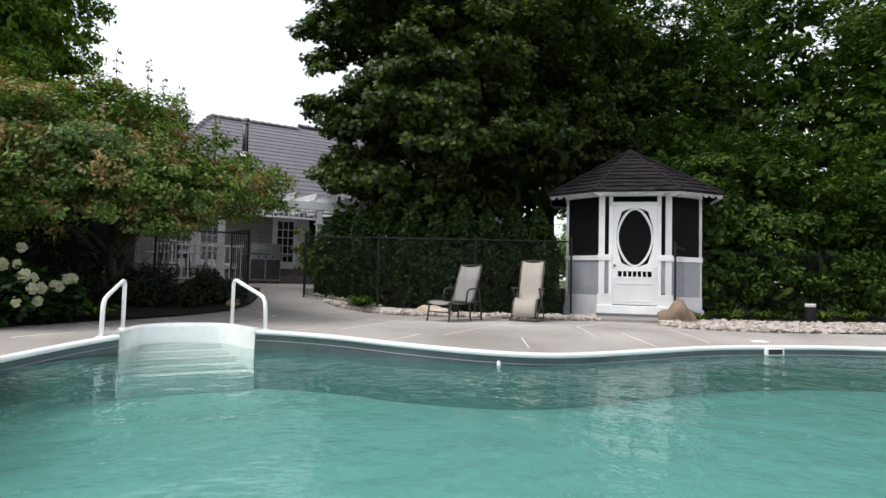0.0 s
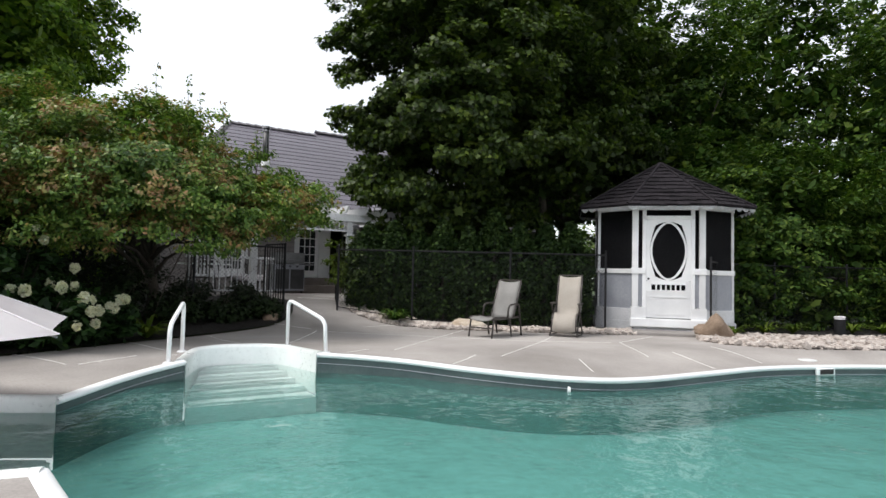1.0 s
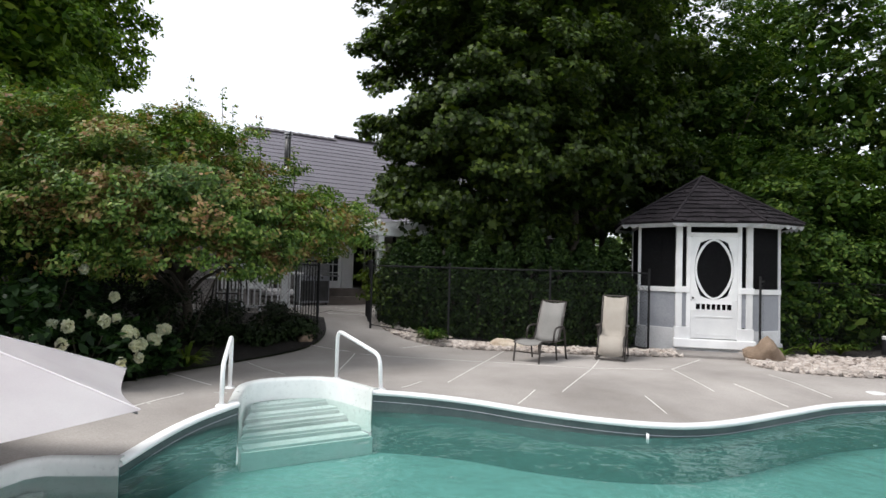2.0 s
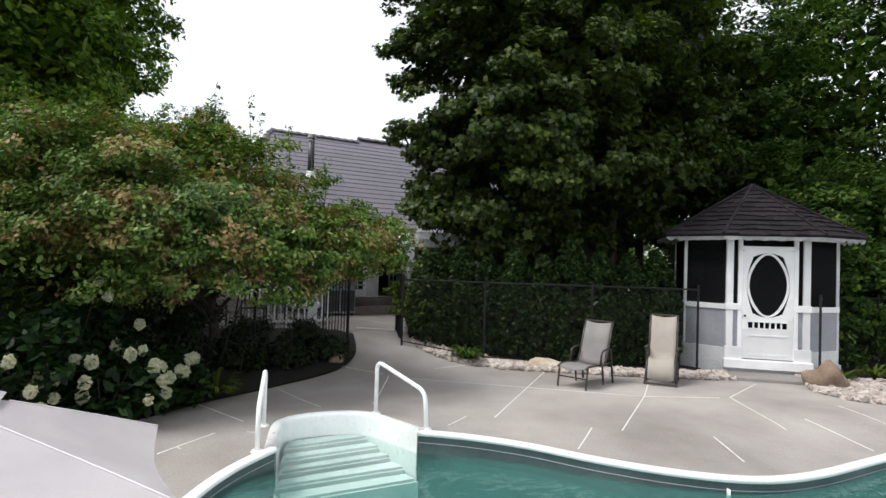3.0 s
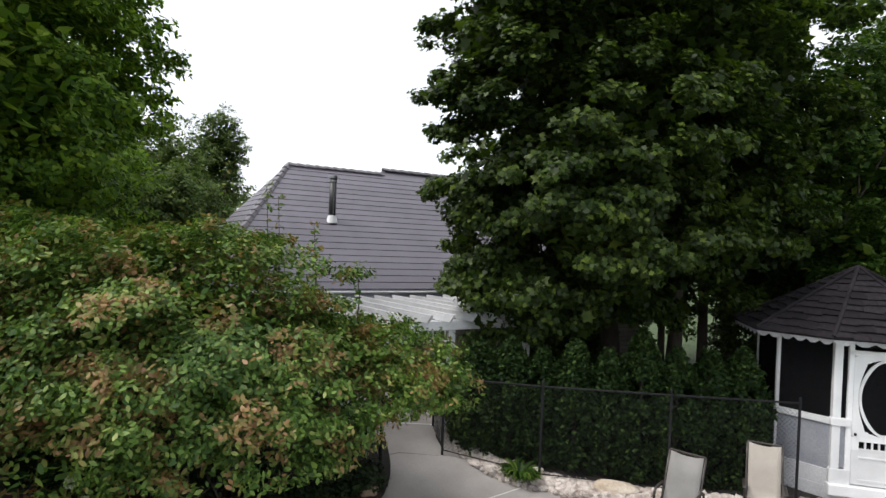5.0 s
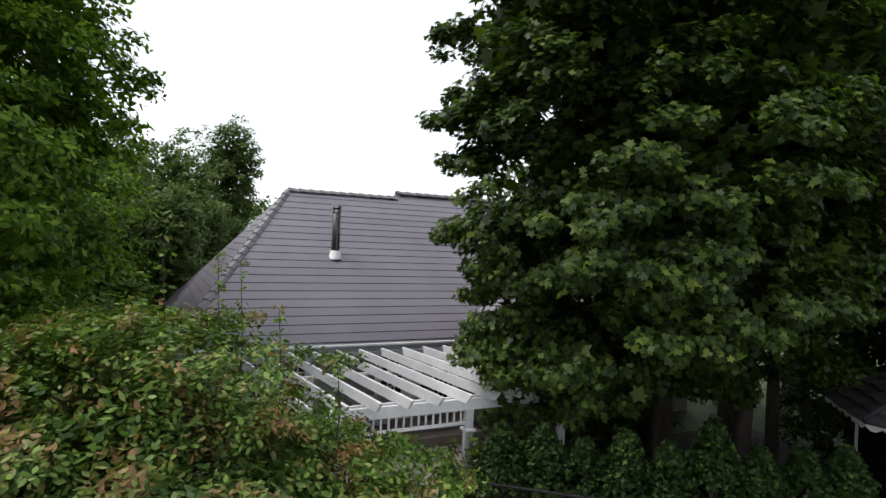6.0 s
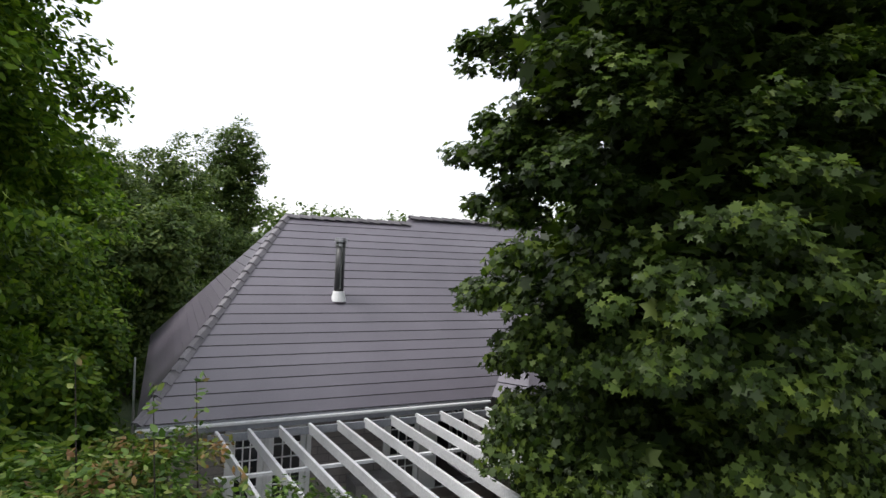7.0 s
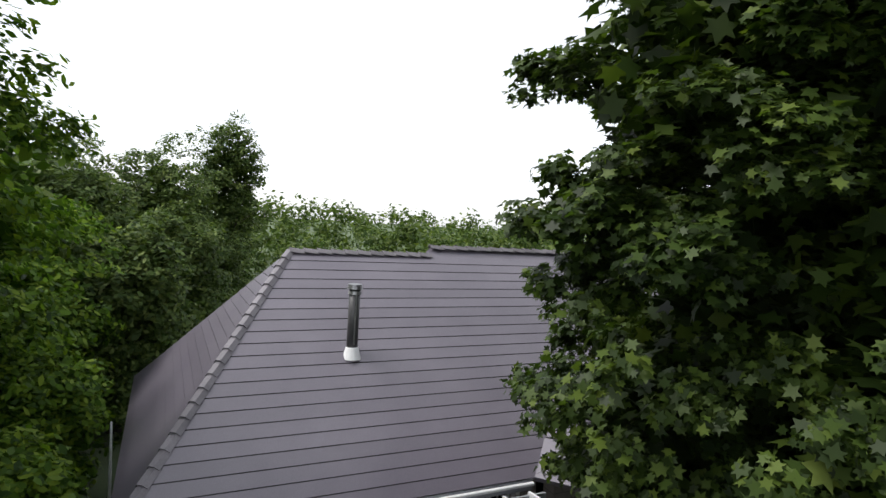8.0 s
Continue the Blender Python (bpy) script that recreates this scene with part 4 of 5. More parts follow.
def octa(r, k):
    """Corner k of the gazebo's plan, scaled by r."""
    return Vector((PLAN[k % 8][0] * r, PLAN[k % 8][1] * r, 0))


def side_length(k, r=1.0):
    return (octa(r, k + 1) - octa(r, k)).length


R_WALL = 1.0
bm = prism(bmesh.new(), [octa(R_WALL + 0.03, k)[:2] for k in range(8)], -0.16, 0.10)
part("floor_base", bm, MAT["trim"], gazebo, "worn white timber floor base")
for k in range(8):
    p = octa(R_WALL - 0.02, k)
    w = 0.06 if k in (0, 1) else 0.032
    part("post", new_box(p.x - w, p.y - w, 0.1, p.x + w, p.y + w, 2.50, bevel=0.008), MAT["white"] if k in (0, 1) else MAT["trim"], gazebo)


def face_frame(k, r=1.0, z=0.0):
    """The frame of wall k: x along the wall, y inward, z up."""
    a, b = octa(r, k), octa(r, k + 1)
    return pose((a.x + b.x) / 2, (a.y + b.y) / 2, z, 0, 0, math.degrees(math.atan2(b.y - a.y, b.x - a.x)))


for k in range(8):
    m = face_frame(k)
    h = side_length(k) / 2
    part("top_plate", new_box(-h, -0.02, 2.40, h, 0.08, 2.52, m), MAT["white"], gazebo)
    if k == 0:
        continue
    part("knee_panel", new_box(-h + 0.03, 0.01, 0.36, h - 0.03, 0.05, 1.08, m), MAT["grey"], gazebo, "blue-grey painted boarded panel")
    part("sill_rail", new_box(-h + 0.03, -0.03, 1.08, h - 0.03, 0.08, 1.18, m, 0.006), MAT["white"], gazebo)
    part("base_board", new_box(-h + 0.03, -0.02, 0.10, h - 0.03, 0.07, 0.36, m, 0.006), MAT["trim"], gazebo)
    part("screen", new_box(-h + 0.05, 0.024, 1.18, h - 0.05, 0.028, 2.40, m), MAT["screen"], gazebo, "dark insect screen")
m = face_frame(0)
for s in (-1, 1):
    part("door_post", new_box(s * 0.645, -0.035, 0.10, s * 0.775, 0.07, 2.42, m, 0.006), MAT["white"], gazebo)
    part("door_jamb", new_box(s * 0.475, -0.035, 0.10, s * 0.555, 0.06, 2.42, m, 0.006), MAT["white"], gazebo)
    part("side_screen", new_box(s * 0.555, 0.02, 1.20, s * 0.645, 0.03, 2.42, m), MAT["screen"], gazebo)
    part("side_rail", new_box(s * 0.50, -0.055, 1.08, s * 0.80, 0.05, 1.20, m, 0.006), MAT["white"], gazebo)
    part("side_panel", new_box(s * 0.555, 0.0, 0.42, s * 0.645, 0.03, 1.08, m), MAT["grey"], gazebo)
    part("side_base", new_box(s * 0.47, -0.045, 0.10, s * 0.80, 0.05, 0.40, m, 0.006), MAT["white"], gazebo)
part("door_header", new_box(-0.555, -0.035, 2.20, 0.555, 0.05, 2.28, m, 0.006), MAT["white"], gazebo)
part("transom_screen", new_box(-0.475, 0.02, 2.28, 0.475, 0.03, 2.42, m), MAT["screen"], gazebo)
part("threshold", new_box(-0.82, -0.12, 0.0, 0.82, 0.06, 0.17, m, 0.01), MAT["white"], gazebo)


def ring_plate(bm, outer, hole, y0, y1, m):
    """A plate with a hole: both outlines have the same number of points in x and z."""
    n = len(outer)
    loops = [[bm.verts.new(m @ Vector((x, y, z))) for x, z in loop] for y in (y0, y1) for loop in (outer, hole)]
    of, hf, ob_, hb = loops
    for i in range(n):
        j = (i + 1) % n
        bm.faces.new((of[i], of[j], hf[j], hf[i]))
        bm.faces.new((ob_[j], ob_[i], hb[i], hb[j]))
        bm.faces.new((hf[i], hf[j], hb[j], hb[i]))
        bm.faces.new((of[j], of[i], ob_[i], ob_[j]))
    return bm


def oval(n, a, b, cz, wave=0.0):
    out = []
    for i in range(n):
        t = math.tau * i / n
        r = 1 + wave * math.cos(4 * t)
        out.append((a * r * math.sin(t), cz + b * r * math.cos(t)))
    return out


def rect_round(n, w, z0, z1):
    out = []
    cz, h = (z0 + z1) / 2, (z1 - z0) / 2
    for i in range(n):
        t = math.tau * i / n
        s, c = math.sin(t), math.cos(t)
        k = min(w / max(abs(s), 1e-6), h / max(abs(c), 1e-6))
        out.append((s * k, cz + c * k))
    return out


NP = 96
CUT = [(0.35 * a[0] + 0.65 * b[0], 0.35 * a[1] + 0.65 * b[1]) for a, b in zip(rect_round(NP, 0.385, 0.965, 2.145), oval(NP, 0.40, 0.60, 1.555))]
door = part("screen_door", ring_plate(bmesh.new(), rect_round(NP, 0.472, 0.93, 2.20), CUT, -0.03, 0.015, m), MAT["white"], gazebo, "white Victorian screen door with an oval opening")
part("lower_panel", new_box(-0.472, -0.025, 0.19, 0.472, 0.015, 0.73, m), MAT["white"], door)
for z0, z1 in ((0.24, 0.28), (0.60, 0.63)):
    part("panel_moulding", new_box(-0.36, -0.036, z0, 0.36, -0.025, z1, m, 0.004), MAT["white"], door)
for s in (-1, 1):
    part("door_stile", new_box(s * 0.36, -0.03, 0.73, s * 0.472, 0.015, 0.93, m), MAT["white"], door)
part("slot_rail", new_box(-0.36, -0.03, 0.865, 0.36, 0.015, 0.93, m), MAT["white"], door)
part("slot_rail", new_box(-0.36, -0.03, 0.73, 0.36, 0.015, 0.755, m), MAT["white"], door)
for k in range(6):
    x = -0.257 + 0.103 * k
    part("spindle", new_box(x - 0.014, -0.025, 0.755, x + 0.014, 0.01, 0.865, m, 0.004), MAT["white"], door)
part("oval_frame", ring_plate(bmesh.new(), oval(NP, 0.384, 0.588, 1.555, 0.012), oval(NP, 0.338, 0.545, 1.555, 0.03), -0.032, -0.008, m), MAT["white"], door)
for sx in (-1, 1):
    for sz in (-1, 1):
        for (u, v, r) in ((0.325, 0.525, 0.045), (0.355, 0.435, 0.028), (0.245, 0.56, 0.028), (0.365, 0.35, 0.018), (0.165, 0.58, 0.016)):
            ctr = m @ Vector((sx * u, -0.02, 1.555 + sz * v))
            pts = []
            for i in range(14):
                t = i / 13 * math.tau * 1.15
                rr = r * (1 - 0.6 * i / 13)
                pts.append(ctr + (m.to_3x3() @ Vector((sx * rr * math.cos(t), 0, sz * rr * math.sin(t)))))
            part("scroll_bracket", tube(bmesh.new(), pts, 0.009, 5), MAT["white"], door, "white scrollwork bracket")
part("door_screen", new_box(-0.385, 0.0, 0.75, 0.385, 0.006, 2.15, m), MAT["screen"], door, "dark insect screen")
bm = bmesh.new()
bmesh.ops.create_icosphere(bm, subdivisions=2, radius=0.024, matrix=m @ Matrix.Translation((-0.43, -0.065, 0.98)))
tube(bm, [m @ Vector((-0.43, -0.03, 0.98)), m @ Vector((-0.43, -0.06, 0.98))], 0.01, 6)
part("door_knob", bm, MAT["black_metal"], door)
R_ROOF, Z_EAVE, Z_TOP = 1.27, 2.48, 3.56
groof = part("gazebo_roof", bmesh.new(), MAT["shingle"], gazebo, "dark brown asphalt shingle roof")
bm = bmesh.new()
apex = bm.verts.new((0, 0, Z_TOP))
rim = [bm.verts.new((*octa(R_ROOF, k)[:2], Z_EAVE)) for k in range(8)]
low = [bm.verts.new((*octa(R_ROOF, k)[:2], Z_EAVE - 0.03)) for k in range(8)]
ctr = bm.verts.new((0, 0, Z_TOP - 0.08))
for k in range(8):
    j = (k + 1) % 8
    bm.faces.new((rim[k], rim[j], apex))
    bm.faces.new((low[k], low[j], rim[j], rim[k]))
    bm.faces.new((low[j], low[k], ctr))
bm.to_mesh(groof.data)
bm.free()
for k in range(8):
    a, b = octa(R_ROOF - 0.01, k), octa(R_ROOF - 0.01, k + 1)
    bm = bmesh.new()
    n = 18
    d = (b - a)
    o = Vector((d.y, -d.x, 0)).normalized() * 0.012
    tops, bots = [], []
    for i in range(n + 1):
        q = a + d * (i / n)
        drop = 0.06 + 0.055 * abs(math.sin(math.pi * i / 3))
        tops.append(bm.verts.new((q.x + o.x, q.y + o.y, Z_EAVE - 0.005)))
        bots.append(bm.verts.new((q.x + o.x, q.y + o.y, Z_EAVE - drop)))
    for i in range(n):
        bm.faces.new((bots[i], bots[i + 1], tops[i + 1], tops[i]))
    bmesh.ops.solidify(bm, geom=bm.faces[:], thickness=0.018)
    part("scalloped_fascia", bm, MAT["trim"], gazebo, "scalloped white eave board")

# ---- house ----
EAVE_Y, EAVE_Z, RIDGE_Y, RIDGE_Z, X_L, X_RL, X_STEP, X_R = 16.55, 2.75, 20.28, 6.0, 0.35, 3.0, 5.95, 14.0
WALL_Y, FLOOR_Z = 17.10, 0.94
MAT["cap"] = surface("pale_hip_cap", (0.17, 0.16, 0.175), (0.24, 0.225, 0.245), 2, 50, 0.8, 0.4)
house = tagged(empty("house", pose(0, 0, 0)), "single-storey grey stone house with a mauve-grey hip roof", "house")


def wall_with_holes(name, x0, x1, z0, z1, y0, y1, holes, material, parent):
    """A wall along x with real openings (xa, xb, za, zb)."""
    xs = sorted({x0, x1, *[h[0] for h in holes], *[h[1] for h in holes]})
    bm = bmesh.new()
    for a, b in zip(xs, xs[1:]):
        cut = [h for h in holes if h[0] <= a and h[1] >= b]
        if cut:
            h = cut[0]
            if h[2] > z0:
                box(bm, a, y0, z0, b, y1, h[2])
            if h[3] < z1:
                box(bm, a, y0, h[3], b, y1, z1)
        else:
            box(bm, a, y0, z0, b, y1, z1)
    bmesh.ops.remove_doubles(bm, verts=bm.verts[:], dist=1e-4)
    return part(name, bm, material, parent)


OPEN = [(1.62, 3.02, FLOOR_Z - 0.05, 2.46), (4.36, 6.40, FLOOR_Z, 2.52)]
wall_with_holes("front_wall", 0.8, 6.75, 0.3, 2.74, WALL_Y, WALL_Y + 0.28, OPEN, MAT["wall"], house)
part("side_wall", new_box(0.8, WALL_Y + 0.28, 0.3, 1.08, 23.4, 2.74), MAT["wall"], house)
part("back_wall", new_box(1.08, 23.12, 0.3, 13.5, 23.4, 2.74), MAT["wall"], house)
part("wing_wall", new_box(6.75, 16.62, 0.3, 13.5, 16.9, 2.74), MAT["wall"], house)
part("end_wall", new_box(13.22, 16.9, 0.3, 13.5, 23.12, 2.74), MAT["wall"], house)
part("inner_floor", new_box(1.08, WALL_Y + 0.28, 0.6, 13.2, 23.1, FLOOR_Z - 0.02), MAT["step_stone"], house)
# partition and ceiling carry the room's darkness in their colour
part("partition", new_box(1.08, 19.2, FLOOR_Z, 13.2, 19.3, 2.7), MAT["dark"], house, "inner wall coloured near black for an unlit room")
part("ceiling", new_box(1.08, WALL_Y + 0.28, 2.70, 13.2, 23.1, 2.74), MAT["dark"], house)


def glazed_leaf(x0, x1, z0, z1, y, cols, rows, parent, name="french_door"):
    """A white glazed leaf with muntins and single panes."""
    leaf = part(name, bmesh.new(), MAT["white"], parent, "white glazed leaf with small panes")
    bm = bmesh.new()
    st, top, bot = 0.09, 0.10, 0.20
    box(bm, x0, y, z0, x0 + st, y + 0.045, z1)
    box(bm, x1 - st, y, z0, x1, y + 0.045, z1)
    box(bm, x0 + st, y, z1 - top, x1 - st, y + 0.045, z1)
    box(bm, x0 + st, y, z0, x1 - st, y + 0.045, z0 + bot)
    bm.to_mesh(leaf.data)
    bm.free()
    gx0, gx1, gz0, gz1 = x0 + st, x1 - st, z0 + bot, z1 - top
    for i in range(1, cols):
        x = gx0 + (gx1 - gx0) * i / cols
        part("muntin", new_box(x - 0.011, y + 0.005, gz0, x + 0.011, y + 0.04, gz1), MAT["white"], leaf)
    for j in range(1, rows):
        z = gz0 + (gz1 - gz0) * j / rows
        part("muntin", new_box(gx0, y + 0.008, z - 0.011, gx1, y + 0.037, z + 0.011), MAT["white"], leaf)
    for i in range(cols):
        for j in range(rows):
            xa, xb = gx0 + (gx1 - gx0) * i / cols, gx0 + (gx1 - gx0) * (i + 1) / cols
            za, zb = gz0 + (gz1 - gz0) * j / rows, gz0 + (gz1 - gz0) * (j + 1) / rows
            part("pane", new_box(xa, y + 0.018, za, xb, y + 0.024, zb), MAT["glass"], leaf)
    return leaf


def casing(x0, x1, z0, z1, w, parent):
    y = WALL_Y - 0.03
    part("casing", new_box(x0 - w, y, z0, x0, y + 0.16, z1 + w, bevel=0.005), MAT["white"], parent)
    part("casing", new_box(x1, y, z0, x1 + w, y + 0.16, z1 + w, bevel=0.005), MAT["white"], parent)
    part("casing", new_box(x0, y, z1, x1, y + 0.16, z1 + w, bevel=0.005), MAT["white"], parent)
    part("door_sill", new_box(x0 - w, y - 0.04, z0 - 0.05, x1 + w, y + 0.2, z0, bevel=0.005), MAT["white"], parent)


win = tagged(empty("window_1"), "white glazed garden doors with small panes, closed", "window", kind="structure")
win.parent = None
casing(1.70, 2.95, FLOOR_Z, 2.38, 0.08, win)
glazed_leaf(1.70, 2.24, FLOOR_Z, 2.38, WALL_Y + 0.05, 3, 5, win)
glazed_leaf(2.32, 2.95, FLOOR_Z, 2.38, WALL_Y + 0.05, 3, 5, win)
part("mullion", new_box(2.24, WALL_Y - 0.02, FLOOR_Z, 2.32, WALL_Y + 0.12, 2.38, bevel=0.005), MAT["white"], win)
dr = tagged(empty("door_1"), "white French doors with one leaf open onto a dark room", "door", kind="structure")
casing(4.44, 6.32, FLOOR_Z, 2.44, 0.08, dr)
glazed_leaf(4.44, 5.10, FLOOR_Z, 2.44, WALL_Y + 0.05, 3, 5, dr)
part("mullion", new_box(5.10, WALL_Y - 0.02, FLOOR_Z, 5.46, WALL_Y + 0.12, 2.44, bevel=0.005), MAT["white"], dr)
leaf = glazed_leaf(0.0, 0.80, FLOOR_Z, 2.42, 0.0, 3, 5, dr)
leaf.matrix_basis = pose(6.30, WALL_Y + 0.12, 0, 0, 0, 95)
for i, (y0, z1, z0) in enumerate([(16.25, 0.72, 0.45), (16.65, 0.93, 0.45)]):
    st = part("door_step", new_box(4.1 - 0.1 * (1 - i), y0, z0, 6.55 + 0.1 * (1 - i), WALL_Y, z1, bevel=0.015), MAT["step_stone"], dr, "brown stone door step")

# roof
# the base under the courses is coloured dark, so gaps read as shade
roof = part("roof", bmesh.new(), MAT["roof_shadow_line"], house, "mauve-grey roof of long overlapping courses")
bm = bmesh.new()
BACK_Y = 2 * RIDGE_Y - EAVE_Y
e0, e1, e2, e3 = (X_L, EAVE_Y, EAVE_Z), (X_R, EAVE_Y, EAVE_Z), (X_R, BACK_Y, EAVE_Z), (X_L, BACK_Y, EAVE_Z)
r0, r1 = (X_RL, RIDGE_Y, RIDGE_Z), (X_R - 2.6, RIDGE_Y, RIDGE_Z)
vv = [bm.verts.new(p) for p in (e0, e1, e2, e3, r0, r1)]
for f in ((0, 1, 5, 4), (2, 3, 4, 5), (3, 0, 4), (1, 2, 5), (3, 2, 1, 0)):
    bm.faces.new([vv[i] for i in f])
bm.to_mesh(roof.data)
bm.free()
NROW = 21


def course(a0, a1, b0, b1, parent, lift=0.022):
    """One roof course from its lower edge a0-a1 to its upper edge b0-b1, its butt standing proud."""
    a0, a1, b0, b1 = (Vector(p) for p in (a0, a1, b0, b1))
    n = (a1 - a0).cross(b0 - a0).normalized()
    up0, up1 = (b0 - a0) * -0.055, (b1 - a1) * -0.055
    bm = bmesh.new()
    tl, tr, ul, ur = a0 + n * lift, a1 + n * lift, b0 + up0 + n * 0.014, b1 + up1 + n * 0.014
    top = [bm.verts.new(p) for p in (tl, tr, ur, ul)]
    low = [bm.verts.new(p) for p in (a0 + n * 0.003, a1 + n * 0.003, b1 + up1, b0 + up0)]
    bm.faces.new(top)
    bm.faces.new(low[::-1])
    for i in range(4):
        j = (i + 1) % 4
        bm.faces.new((low[i], low[j], top[j], top[i]))
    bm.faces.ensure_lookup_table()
    # the butt face gets the shadow line as a darker colour
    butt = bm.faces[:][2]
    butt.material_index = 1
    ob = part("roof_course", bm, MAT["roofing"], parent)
    ob.data.materials.append(MAT["roof_shadow_line"])
    return ob


def lerp3(a, b, s):
    return tuple(np.array(a) + (np.array(b) - np.array(a)) * s)


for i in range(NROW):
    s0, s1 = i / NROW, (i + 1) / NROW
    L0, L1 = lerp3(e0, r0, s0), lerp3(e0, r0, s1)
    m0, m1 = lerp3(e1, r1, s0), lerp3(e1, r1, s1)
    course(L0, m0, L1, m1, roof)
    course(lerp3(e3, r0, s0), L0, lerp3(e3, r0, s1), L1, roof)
WY, WZ = 16.0, 6.16
V0, V1, V2 = (6.30, EAVE_Y, EAVE_Z), (6.75, WY, EAVE_Z), (8.6, 18.7, 4.66)
part("wing_roof", slab(bmesh.new(), [V0, V1, V2], 0.08), MAT["roofing"], roof)
part("wing_roof", slab(bmesh.new(), [V1, (10.5, WY, EAVE_Z), V2], 0.08), MAT["roofing"], roof)
part("wing_roof", slab(bmesh.new(), [(10.5, WY, EAVE_Z), (11.0, EAVE_Y, EAVE_Z), V2], 0.08), MAT["roofing"], roof)
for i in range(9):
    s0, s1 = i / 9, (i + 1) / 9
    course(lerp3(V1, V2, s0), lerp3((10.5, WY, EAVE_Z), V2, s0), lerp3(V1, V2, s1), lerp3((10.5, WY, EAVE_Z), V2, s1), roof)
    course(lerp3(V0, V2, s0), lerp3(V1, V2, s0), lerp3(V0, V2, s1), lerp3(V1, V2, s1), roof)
part("raised_ridge", slab(bmesh.new(), [(X_STEP - 0.2, RIDGE_Y - 0.02, RIDGE_Z - 0.02), (X_R - 2.6, RIDGE_Y - 0.02, RIDGE_Z - 0.02), (X_R - 2.6, RIDGE_Y + 0.16, WZ), (X_STEP + 0.05, RIDGE_Y + 0.16, WZ)], 0.12), MAT["roofing"], roof)


def caps(a, b, count, w=0.095):
    a, b = Vector(a), Vector(b)
    L = (b - a).length / count
    d = (b - a).normalized()
    sd = d.cross(Vector((0, 0, 1))).normalized()
    up = sd.cross(d)
    for i in range(count):
        p, q = a + d * L * i + up * 0.085, a + d * L * (i + 1.08) + up * 0.05
        bm = bmesh.new()
        rows = []
        for c in (p, q):
            rows.append([bm.verts.new(c - sd * w - up * 0.07), bm.verts.new(c - sd * w * 0.45), bm.verts.new(c), bm.verts.new(c + sd * w * 0.45), bm.verts.new(c + sd * w - up * 0.07)])
        for k in range(4):
            bm.faces.new((rows[0][k], rows[0][k + 1], rows[1][k + 1], rows[1][k]))
        bmesh.ops.recalc_face_normals(bm, faces=bm.faces[:])
        bmesh.ops.solidify(bm, geom=bm.faces[:], thickness=0.02)
        part("hip_cap", bm, MAT["cap"], roof)


caps(e0, r0, 22)
caps(r0, (X_STEP, RIDGE_Y, RIDGE_Z), 11)
caps((X_STEP + 0.05, RIDGE_Y + 0.16, WZ), (X_R - 2.6, RIDGE_Y + 0.16, WZ), 18)
part("gutter", new_box(X_L - 0.02, EAVE_Y - 0.085, EAVE_Z - 0.085, X_STEP + 0.3, EAVE_Y - 0.02, EAVE_Z - 0.035, bevel=0.010), MAT["trim"], roof, "pale metal gutter")
part("gutter", new_box(6.75, WY - 0.09, EAVE_Z - 0.055, 10.5, WY - 0.015, EAVE_Z - 0.005, bevel=0.012), MAT["trim"], roof, "pale metal gutter")
part("fascia", new_box(X_L, EAVE_Y - 0.012, EAVE_Z - 0.18, X_STEP + 0.3, EAVE_Y + 0.02, EAVE_Z - 0.01), MAT["grey"], roof)
part("soffit", new_box(X_L, EAVE_Y + 0.02, EAVE_Z - 0.03, X_STEP + 0.5, WALL_Y, EAVE_Z - 0.008), MAT["trim"], roof)

flue = tagged(empty("roof_flue", pose(3.76, 18.45, 4.25)), "dark metal flue pipe with a pale collar on the roof", "flue")
part("pipe", tube(bmesh.new(), [(0, 0, 0.1), (0, 0, 1.28)], 0.095, 16), MAT["flue"], flue, smooth=True)
part("pipe_seam", new_box(-0.012, -0.104, 0.35, 0.012, -0.092, 1.2), MAT["steel"], flue)
for z, r, h in ((1.22, 0.115, 0.05), (1.30, 0.135, 0.04), (1.345, 0.125, 0.03)):
    bm = bmesh.new()
    bmesh.ops.create_cone(bm, cap_ends=True, segments=20, radius1=r, radius2=r * 0.94, depth=h, matrix=Matrix.Translation((0, 0, z)))
    part("cap_ring", bm, MAT["steel"], flue)
bm = bmesh.new()
bmesh.ops.create_cone(bm, cap_ends=True, segments=20, radius1=0.16, radius2=0.105, depth=0.2, matrix=Matrix.Translation((0, -0.01, 0.2)))
part("collar", bm, MAT["white"], flue, "pale storm collar")

# ---- pergola ----
pergola = tagged(empty("pergola", pose(0, 0, 0)), "weathered white timber pergola against the house", "pergola")
for i in range(11):
    x = 1.42 + 0.468 * i
    bm = new_box(x - 0.022, 12.62, 2.48, x + 0.022, 16.40, 2.63)
    for v in bm.verts:
        if v.co.y < 13 and v.co.z < 2.55:
            v.co.y += 0.12
        v.co.x += 0.12 * (16.40 - v.co.y)
    part("rafter", bm, MAT["trim"], pergola)
part("cross_beam", new_box(1.3, 15.02, 2.43, 6.3, 15.07, 2.475), MAT["trim"], pergola)
part("front_beam", new_box(2.15, 12.98, 2.30, 6.3, 13.03, 2.475, bevel=0.006), MAT["trim"], pergola)
part("front_beam", new_box(2.15, 13.12, 2.30, 6.3, 13.17, 2.475, bevel=0.006), MAT["trim"], pergola)
part("fret_rail", new_box(2.2, 13.05, 2.06, 4.36, 13.10, 2.10), MAT["trim"], pergola)
for k in range(18):
    x = 2.28 + 0.118 * k
    part("spindle", new_box(x - 0.012, 13.06, 2.10, x + 0.012, 13.09, 2.30), MAT["trim"], pergola)
